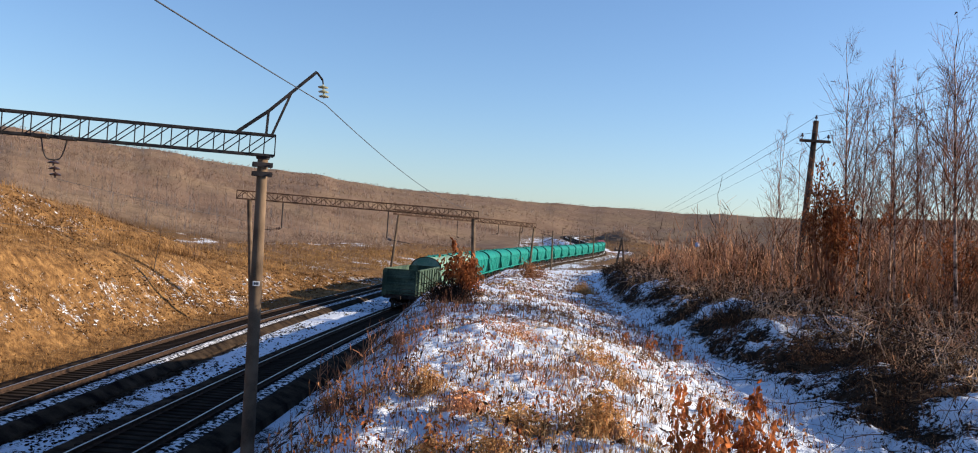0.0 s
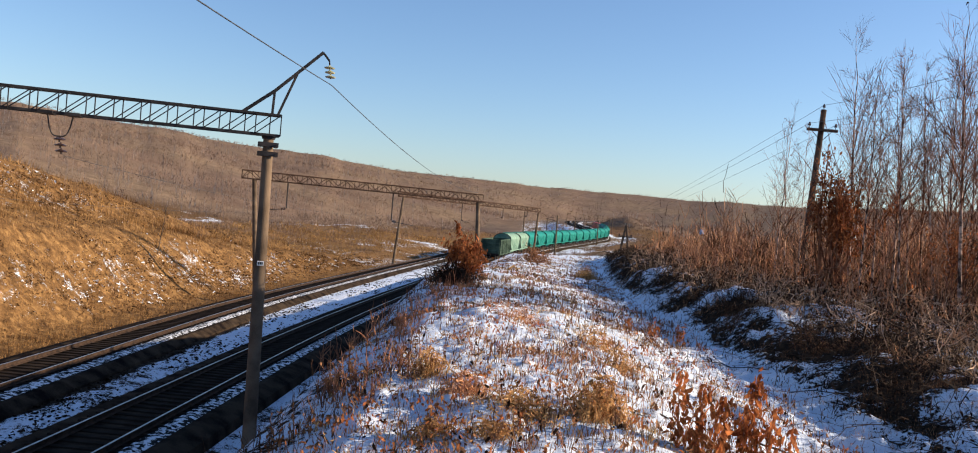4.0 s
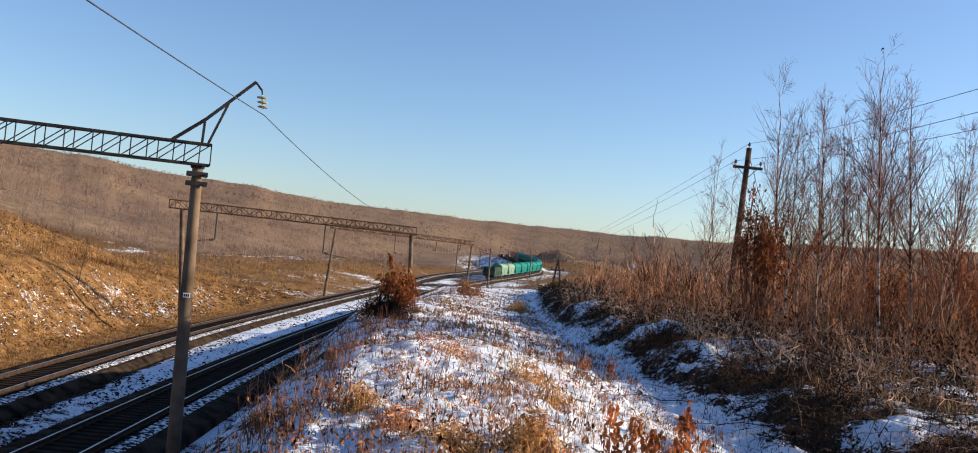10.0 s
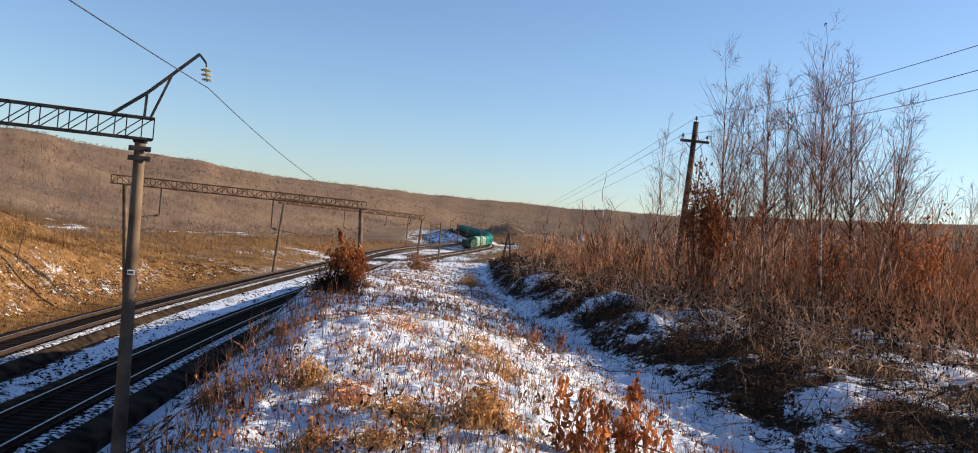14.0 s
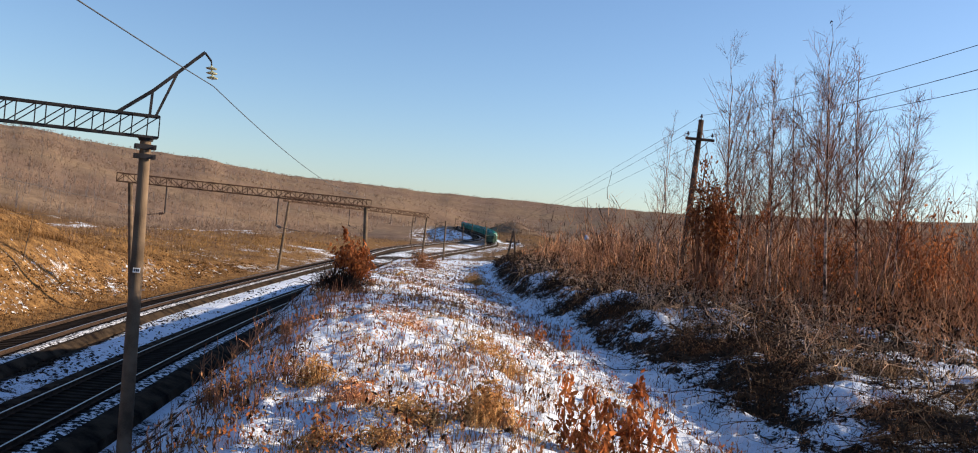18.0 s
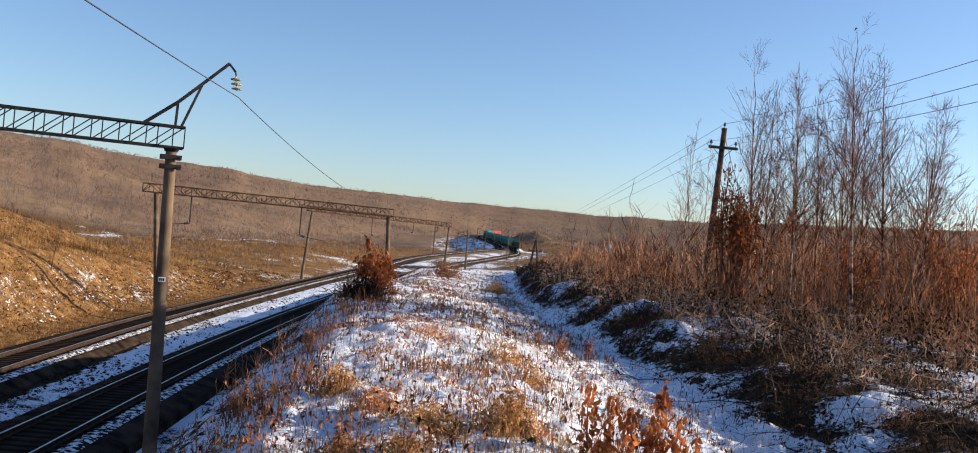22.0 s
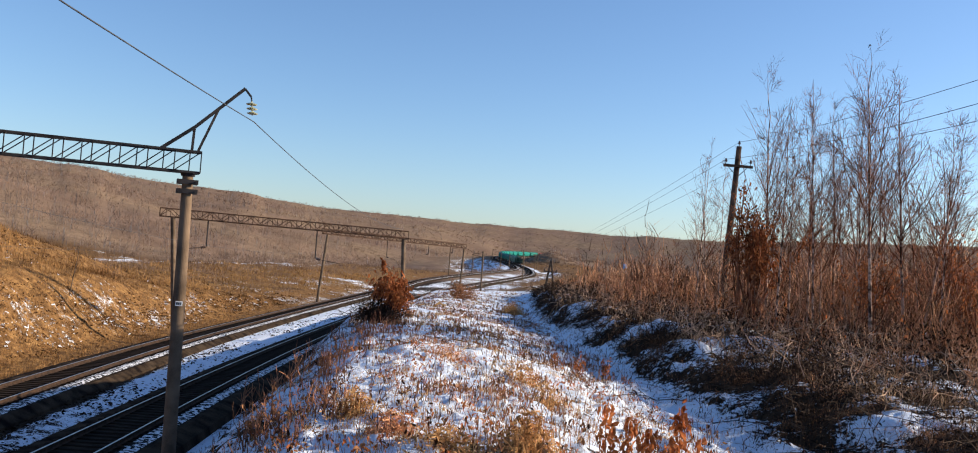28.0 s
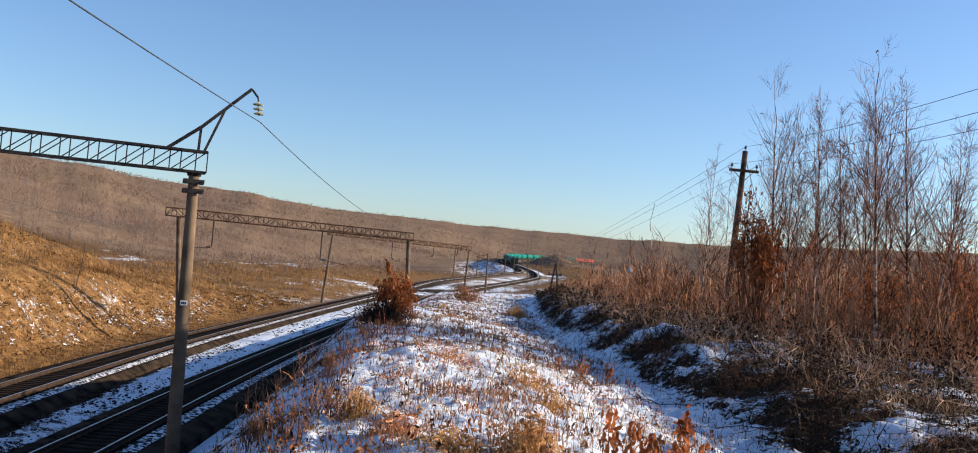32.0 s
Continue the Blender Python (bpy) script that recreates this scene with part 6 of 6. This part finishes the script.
def birch(x, y, tx, tz, r, limbs, spread, label, low=0.30, tip_leaves=0):
    P = thing("birch_tree", label=label, category="birch tree", group="bare birches")
    z = on_ground(x, y)
    K = 18
    t = np.linspace(0, 1, K)
    h = tz - z
    sway = np.cumsum(rng.normal(0, 0.022 * h / 9, (K, 2)), 0)
    p = np.stack([x + (tx - x) * t + sway[:, 0] * t * 1.6, np.full(K, y) + sway[:, 1] * t * 1.6, z - 0.1 + h * t], -1)
    rad = 0.58 * r * (1 - t) ** 0.9 + 0.003
    part("trunk", mesh_np("trunk", *rings(p[None], rad[None], 9), BIRCH, True), parent=P, label="white bark with dark marks")

    def fork(base, way, L, open_, rise_, k, wob):
        """Shoots that leave their parent at an acute angle and bend upwards."""
        n = len(base)
        side = np.cross(way, rng.normal(0, 1, (n, 3)))
        side /= np.linalg.norm(side, axis=1, keepdims=True) + 1e-9
        v = way + side * open_[:, None]
        v /= np.linalg.norm(v, axis=1, keepdims=True)
        return bent(base, v, L, -rise_, k, wob)

    def at(q, i, s):
        k = q.shape[1] - 1
        a = np.minimum((s * k).astype(int), k - 1)
        d = q[i, a + 1] - q[i, a]
        return q[i, a] + d * (s * k - a)[:, None], d / (np.linalg.norm(d, axis=1, keepdims=True) + 1e-9)

    limbs = int(limbs * 0.72)
    s = np.sort(low + (0.96 - low) * rng.uniform(0, 1, limbs) ** 1.25)
    b, d = at(p[None], np.zeros(limbs, int), s)
    limbs_open = rng.uniform(0.45, 1.25, limbs) * (1.15 - 0.5 * s)
    L = h * (0.10 + 0.36 * (1 - s)) * rng.uniform(0.35, 1.1, limbs) * spread * 1.25
    q = fork(b, d, L, limbs_open, rng.uniform(0.02, 0.30, limbs), 8, 0.05)
    r1 = np.minimum(np.interp(s, t, rad) * 0.42, 0.0105) * np.clip(L / 1.0, 0.45, 1.2)
    n2 = limbs * 6
    j, u = rng.integers(0, limbs, n2), rng.uniform(0.12, 0.85, n2)
    b, d = at(q, j, u)
    L2 = L[j] * (0.12 + 0.40 * (1 - u)) * rng.uniform(0.5, 1.3, n2) + 0.10
    q2 = fork(b, d, L2, rng.uniform(0.35, 1.0, n2), rng.uniform(-0.05, 0.25, n2), 5, 0.07)
    part("branchwork", mesh_np("branchwork", *joined(rings(q, r1[:, None] * np.linspace(1, 0.35, 8), 3), rings(q2, np.maximum(r1[j] * 0.38, 0.0034)[:, None] * np.linspace(1, 0.5, 5), 3)), TWIG), parent=P, label="thin rising red-brown branches")
    n3 = int(n2 * 1.4)
    j, u = rng.integers(0, n2, n3), rng.uniform(0.1, 0.8, n3)
    b, d = at(q2, j, u)
    tw = fork(b, d, L2[j] * (0.2 + 0.45 * (1 - u)) * rng.uniform(0.6, 1.2, n3) + 0.07, rng.uniform(0.4, 1.1, n3), rng.uniform(-0.1, 0.2, n3), 4, 0.08)
    part("crown", mesh_np("crown", *rings(tw, 0.0031 * np.linspace(1, 0.6, 4)[None] * np.ones((len(tw), 1)), 3), TWIG), parent=P)
    if tip_leaves:
        tip = p[-1:] + rng.normal(0, 0.03, (tip_leaves, 3))
        tagged(part("foliage", mesh_np("foliage", *leaves(tip, 0.055), DARK_LEAF), parent=P, label="few dark withered leaves"), kind="stuff")


thicket()
deadwood_bank()
cut_branches()
for bx, by, tx, tz, r, limbs in [(9.59, 23.7, 9.35, 12.2, 0.070, 60), (8.85, 21.3, 8.92, 10.9, 0.050, 44), (9.75, 22.6, 9.60, 10.7, 0.045, 40), (10.45, 23.0, 10.27, 11.9, 0.062, 56), (11.9, 24.5, 11.6, 11.7, 0.060, 50),
                                 (10.3, 20.4, 9.6, 10.0, 0.045, 36), (10.12, 19.0, 9.50, 11.8, 0.075, 66), (11.8, 22.0, 11.8, 11.4, 0.055, 48), (11.79, 20.6, 11.35, 11.6, 0.075, 66), (13.4, 22.6, 12.6, 10.7, 0.050, 44),
                                 (12.15, 19.7, 12.0, 10.3, 0.050, 46), (9.8, 30.8, 10.0, 10.9, 0.045, 28), (10.5, 31.6, 10.0, 10.5, 0.040, 26), (10.4, 30.0, 10.3, 10.35, 0.040, 26), (12.3, 23.5, 11.4, 11.2, 0.050, 44), (11.2, 24.2, 10.5, 10.9, 0.045, 40), (11.0, 21.4, 10.9, 11.2, 0.050, 46), (9.5, 20.6, 9.3, 10.6, 0.042, 38),
                                 (10.1, 25.0, 10.2, 10.7, 0.042, 36), (10.9, 23.2, 10.7, 10.5, 0.042, 38), (11.4, 22.3, 11.2, 10.9, 0.042, 38), (12.1, 22.7, 12.4, 10.4, 0.042, 38), (12.8, 23.4, 12.5, 10.2, 0.040, 36), (13.1, 20.9, 12.7, 9.9, 0.042, 38), (10.6, 25.7, 11.0, 10.4, 0.040, 34)]:
    # the tallest one still holds a few withered leaves at its tip
    birch(bx, by, tx, tz, r, limbs, 0.72, "slender bare birch in the thicket beside the power pole", tip_leaves=6 if bx == 10.12 else 0)
birch(12.1, 20.5, 12.95, 10.4, 0.065, 66, 1.0, "broad leaning bare birch at the edge of the grove", low=0.2)
birch(12.7, 21.3, 13.5, 9.3, 0.050, 52, 0.95, "broad leaning bare birch at the edge of the grove", low=0.2)
for bx, by, tz in [(15.3, 21.6, 8.6), (16.3, 22.3, 8.3), (17.0, 20.9, 8.1), (14.8, 23.8, 7.7), (18.0, 23, 8.2), (9.6, 38, 7.3), (10.4, 36, 7.6)]:
    birch(bx, by, bx + 0.1, tz, 0.04, 30, 1.1, "low bare shrubby birch in the thicket", low=0.1)
leafy_bush("oak_tree", "small oak with dry rust-brown leaves below the power pole", 8.78, 23.0, 1.05, 3.45, 24, 3200, 0.11, 0.6, OAK_LEAF, low=0.58)
leafy_bush("oak_tree", "small oak with rust-red leaves at the edge of the grove", 13.1, 19.6, 1.5, 2.9, 18, 1400, 0.095, 0.5, OAK_LEAF, low=0.45)
leafy_bush("oak_tree", "low oak with rust-red leaves among the birches", 10.35, 19.8, 1.2, 2.4, 14, 800, 0.095, 0.5, OAK_LEAF, low=0.6)
branch("fallen_branch", "long pale fallen branch across the brushwood", [(6.1, 19, 0.15), (6.5, 18, 0.35), (6.95, 17, 0.55)], 0.022)
branch("fallen_branch", "forked dead branch lying in the snow", [(2.9, 7.4, 0.03), (3.3, 7.6, 0.05), (3.8, 7.5, 0.04)], 0.012)
branch("fallen_branch", "forked dead branch lying in the snow", [(2.6, 8.3, 0.03), (3.0, 8.0, 0.06), (3.5, 8.2, 0.03)], 0.010)
branch("fallen_branch", "pale dead branch leaning on the brushwood", [(7.6, 16.8, 0.1), (8.0, 17.2, 0.6), (8.5, 17.6, 1.1)], 0.018)
branch("fallen_log", "pale barkless log lying on the snowy ridge", [(-0.6, 50, 0.08), (0.5, 50.2, 0.1), (1.6, 50, 0.08)], 0.11, GRASS, False)


def dead_sapling(x, y, h, label):
    """A thin bare upright sapling with a few side twigs."""
    P = thing("dead_sapling", label=label, category="sapling")
    z = on_ground(x, y) - 0.1
    t = np.linspace(0, 1, 9)[:, None]
    p = np.array([[x, y, z]]) + np.array([[0.12 * h, 0, h]]) * t + rng.normal(0, 0.03, (9, 3)) * t
    part("trunk", mesh_np("trunk", *rings(p[None], np.linspace(0.05, 0.015, 9)[None], 6), DEADWOOD), parent=P)
    for k in (2, 3, 4, 5, 6, 7):
        q = bent(p[k:k + 1], lean_ways(1, 0.8), np.array([h * 0.22]), np.zeros(1), 5, 0.05)
        part("twig", mesh_np("twig", *rings(q, np.linspace(0.018, 0.008, 5)[None], 4), DEADWOOD), parent=P)


dead_sapling(-24.8, 65.0, 3.6, "thin dark bare sapling on the golden bank")
dead_sapling(-19.4, 74.0, 1.8, "small dark bare sapling on the golden bank")


# ---- left bank, valley and hills ----
def left_growth():
    n = 46000
    y = 17 * (230 / 17) ** rng.uniform(0, 1, n)
    b = x2(y)
    x = b - 3.3 - rng.uniform(0, 1, n) ** 1.05 * (25 + y * 0.35)
    keep = fbm(x / 2.5, y / 4, 3, 61) + 0.35 * rng.normal(0, 1, n) > -0.12
    x, y = x[keep], y[keep]
    c = np.stack([x, y, height(x, y) - 0.05], -1)
    m = len(c)
    c = np.repeat(c, 3, 0) + np.append(rng.normal(0, 0.18, (3 * m, 2)), np.zeros((3 * m, 1)), 1)
    n = len(c)
    p = bent(c, lean_ways(n, 0.45), rng.uniform(0.2, 0.75, n) * (0.8 + 0.8 * fbm(c[:, 0] / 3, c[:, 1] / 5, 2, 63)) * (0.75 + 0.8 * step(8, 13, x2(c[:, 1]) - c[:, 0])), rng.uniform(0, 0.5, n), 3, 0.05)
    w = near_width(c, 0.010, 0.00045)[:, None] * np.array([1, 0.8, 0.35])
    stuff("hillside_grass", *ribbons(p, w, flat_side(n)), GRASS_FAR, "tawny dry grass on the cutting bank", "dry grass")
    n = 16000
    y = 20 * (130 / 20) ** rng.uniform(0, 1, n)
    d = 4.6 + rng.uniform(0, 1, n) * 19
    x = x2(y) - d
    keep = bank_band(d, y) + 0.8 * fbm(x / 1.4, y / 2.4, 3, 65) + 0.2 * rng.normal(0, 1, n) > 0.62
    c = np.repeat(np.stack([x, y, height(x, y)], -1)[keep], 4, 0)
    n = len(c)
    c = c + np.stack([rng.normal(0, 0.16, n), rng.normal(0, 0.2, n), rng.uniform(0, 0.16, n)], -1)
    stuff("bank_scrub", *leaves(c, 0.05 + 0.0022 * c[:, 1], 0.4), BANK_SCRUB, "brown clumps of dead scrub and rubble on the bank", "undergrowth")
    n = 7000
    y = 24 * (110 / 24) ** rng.uniform(0, 1, n)
    x = x2(y) - 3.2 - rng.uniform(0, 1, n) ** 1.2 * 21
    t = np.stack([x, y, height(x, y)], -1)
    half = fbm(x / 1.2, y / 2.0, 2, 69) > 0.12
    stuff("bank_tufts", *tufts(t[half], 5, 0.2, 0.42, 0.9, 0.6, 0.03, 3), BANK_SCRUB, "brown matted tufts on the cutting bank", "undergrowth")
    stuff("bank_straw", *tufts(t[~half], 5, 0.2, 0.40, 0.9, 0.6, 0.03, 3), GRASS_FAR, "golden matted tufts on the cutting bank", "dry grass")
    # dark stones and clods on the snow between the tracks
    n = 5200
    y = 19 * (120 / 19) ** rng.uniform(0, 1, n)
    x = x2(y) + (x1(y) - x2(y)) * rng.uniform(0.3, 0.68, n)
    c = np.stack([x, y, height(x, y) + 0.02], -1)[fbm(x / 1.5, y / 4, 3, 97) + 0.2 * rng.normal(0, 1, n) > 0.0]
    stuff("strewn_stones", *leaves(c, 0.15 + 0.001 * c[:, 1], 0.2, 0.22), BALLAST, "dark stones strewn over the snow between the tracks", "stones")
    # remnants of snow caught between the tufts
    n = 15000
    y = 20 * (115 / 20) ** rng.uniform(0, 1, n)
    d = 4.6 + rng.uniform(0, 1, n) * 18
    x = x2(y) - d
    keep = bank_band(d, y) + 0.9 * fbm(x / 2.2, y / 3.2, 3, 75) + 0.12 * rng.normal(0, 1, n) > 0.94
    c = np.stack([x, y, height(x, y) + 0.07], -1)[keep]
    stuff("snow_remnants", *leaves(c, 0.11 + 0.0030 * c[:, 1], 0.4, 0.12), SNOW_PLAIN, "small remnants of snow on the golden bank", "snow")
    # bushes on the bank, the valley floor, the knoll and inside the far bend
    n = 1800
    y = np.r_[rng.uniform(60, 330, 800), rng.normal(585, 38, 330), rng.uniform(400, 600, 170), rng.uniform(115, 480, 500)]
    x = np.r_[x2(y[:800]) - 9 - rng.gamma(2, 26, 800), rng.normal(86, 12, 330), x2(y[1130:1300]) - rng.uniform(4, 30, 170), x1(y[1300:]) + 11 + rng.uniform(0, 1, 500) ** 1.3 * 90]
    x = np.where((y > 520) & (x > 50), np.maximum(x, x1(y) + 8), x)
    c = np.stack([x, y, height(x, y) - 0.1], -1)
    s = np.repeat(np.arange(n), 22)
    q = c[s] + np.append(rng.normal(0, 0.6, (22 * n, 2)), np.zeros((22 * n, 1)), 1)
    L = (rng.uniform(0.7, 1.7, n))[s] * rng.uniform(0.5, 1.1, 22 * n)
    p = bent(q, lean_ways(22 * n, 0.9), L, np.zeros(22 * n), 4, 0.08)
    stuff("valley_bushes", *ribbons(p, near_width(q, 0.02, 0.0003)[:, None] * np.linspace(1, 0.5, 4), flat_side(22 * n)), FOREST, "leafless brown bushes in the valley", "bushes")


def hill_woods():
    """Leafless woods over the far hills: a trunk and rising limbs for each tree."""
    n = 20000
    az = rng.uniform(-0.60, 0.60, n)
    r = 190 * (1750 / 190) ** (rng.uniform(0, 1, n) ** 0.7)
    x, y = r * np.sin(az), r * np.cos(az)
    d = np.minimum(np.abs(x - x1(y)), np.abs(x - x2(y)))
    knoll = np.exp(-(((x - 87) / 18) ** 2) - (((y - 590) / 60) ** 2)) > 0.3
    clear = ((y < 760) & (d < 26)) | ((y < 640) & (x > x1(y) - 60) & (x < x1(y) + 110) & ~knoll) | ((x < x2(y) - 20) & (r < 270 + 60 * fbm(x / 50, y / 50, 2, 96)))
    dens = fbm(x / 70, y / 70, 3, 71) + 0.25 * rng.normal(0, 1, n) > -0.28
    keep = ~clear & dens
    x, y, r = x[keep], y[keep], r[keep]
    z = height(x, y)
    n = len(x)
    h = rng.uniform(3.0, 6.5, n) * np.clip(r / 450, 0.45, 1.0) * (1 - 0.5 * step(800, 1150, r))
    c = np.stack([x, y, z - 0.2], -1)
    lim = 22
    s = np.repeat(np.arange(n), lim)
    q = c[s].copy()
    u = rng.normal(0, 1, (lim * n, 3)) * np.array([1, 1, 0.8])
    u /= np.linalg.norm(u, axis=1, keepdims=True)
    q[:, 2] += h[s] * 0.55
    q = q + u * (h[s] * rng.uniform(0.0, 0.42, lim * n))[:, None]
    p = bent(q, u, h[s] * rng.uniform(0.12, 0.3, lim * n), np.full(lim * n, -0.4), 2)
    w = np.maximum(0.04, r[s] * 0.00030)[:, None] * np.array([1, 0.5])
    stuff("hill_woods", *ribbons(p, w, flat_side(lim * n)), FOREST, "bare brown woods covering the far hills", "woods")
    b = rng.uniform(0, 1, n) < np.where(fbm(x / 110, y / 110, 2, 77) > 0.05, 0.40, 0.08)
    tr = bent(c[b], lean_ways(b.sum(), 0.05), h[b], np.zeros(b.sum()), 3, 0.02)
    stuff("hill_birches", *rings(tr, np.maximum(0.04, r[b] * 0.00024)[:, None] * np.array([1, 0.8, 0.4]), 3), FOREST_PALE, "pale birch stems among the far woods", "woods")


left_growth()
hill_woods()

# litter
def rag():
    x, y, z = 9.62, 23.64, 6.66
    t = np.linspace(0, 1, 9)
    p = np.stack([x + 0.03 * np.sin(t * 7), y + 0.02 * np.cos(t * 5), z + 0.18 - 0.4 * t], -1)
    v, f = rings(p[None], (0.018 + 0.028 * np.abs(np.sin(t * 5.0)))[None], 7)
    tagged(new("plastic_bag", mesh_np("plastic_bag", v, f, WHITE_PLATE, True)), "white torn plastic bag caught on a birch", "litter")


rag()


def stump():
    """A weathered stump with a cap of snow on the bank."""
    x, y = 8.4, 22.0
    T = thing("tree_stump", pose(x, y, on_ground(x, y) - 0.48), "snow-capped weathered tree stump in the brushwood", "tree stump")
    a = np.linspace(0, 2 * np.pi, 15)[:-1]
    prof = [(0.30, 0.0), (0.24, 0.12), (0.20, 0.3), (0.19, 0.5), (0.16, 0.53), (0.0, 0.5)]
    v = np.concatenate([np.stack([np.cos(a) * r * (1 + 0.12 * np.sin(3 * a + 1)), np.sin(a) * r * (1 + 0.1 * np.cos(4 * a)), z + 0.05 * np.sin(2 * a)], -1) for r, z in prof])
    i = np.arange(14)
    f = np.concatenate([np.stack([k * 14 + i, k * 14 + (i + 1) % 14, (k + 1) * 14 + (i + 1) % 14, (k + 1) * 14 + i], -1) for k in range(5)])
    part("stump_wood", mesh_np("stump_wood", v, f, DEADWOOD), parent=T)
    prof = [(0.19, 0.52), (0.20, 0.55), (0.14, 0.60), (0.07, 0.62), (0.0, 0.62)]
    v = np.concatenate([np.stack([np.cos(a) * r * (1 + 0.1 * np.sin(2 * a)), np.sin(a) * r, z + 0.03 * np.sin(2 * a)], -1) for r, z in prof])
    part("snow_cap", mesh_np("snow_cap", v, f[:56], SNOW_PLAIN, True), parent=T, label="cap of white snow")


def bag():
    x, y = 10.5, 45.0
    bm = bmesh.new()
    bmesh.ops.create_icosphere(bm, subdivisions=2, radius=0.10)
    for v in bm.verts:
        v.co *= 1 + 0.35 * math.sin(9 * v.co.x / 0.10 * 0.4 + 3 * v.co.z / 0.10) * math.cos(5 * v.co.y / 0.10)
        v.co.z *= 1.3
    data = bpy.data.meshes.new("plastic_bag")
    bm.to_mesh(data)
    bm.free()
    data.materials.append(BLUE_FILM)
    ob = new("plastic_bag", data)
    ob.location = (x, y, 6.35)
    tagged(ob, "crumpled blue plastic bag caught in the brush", "litter")


stump()
bag()

motions()
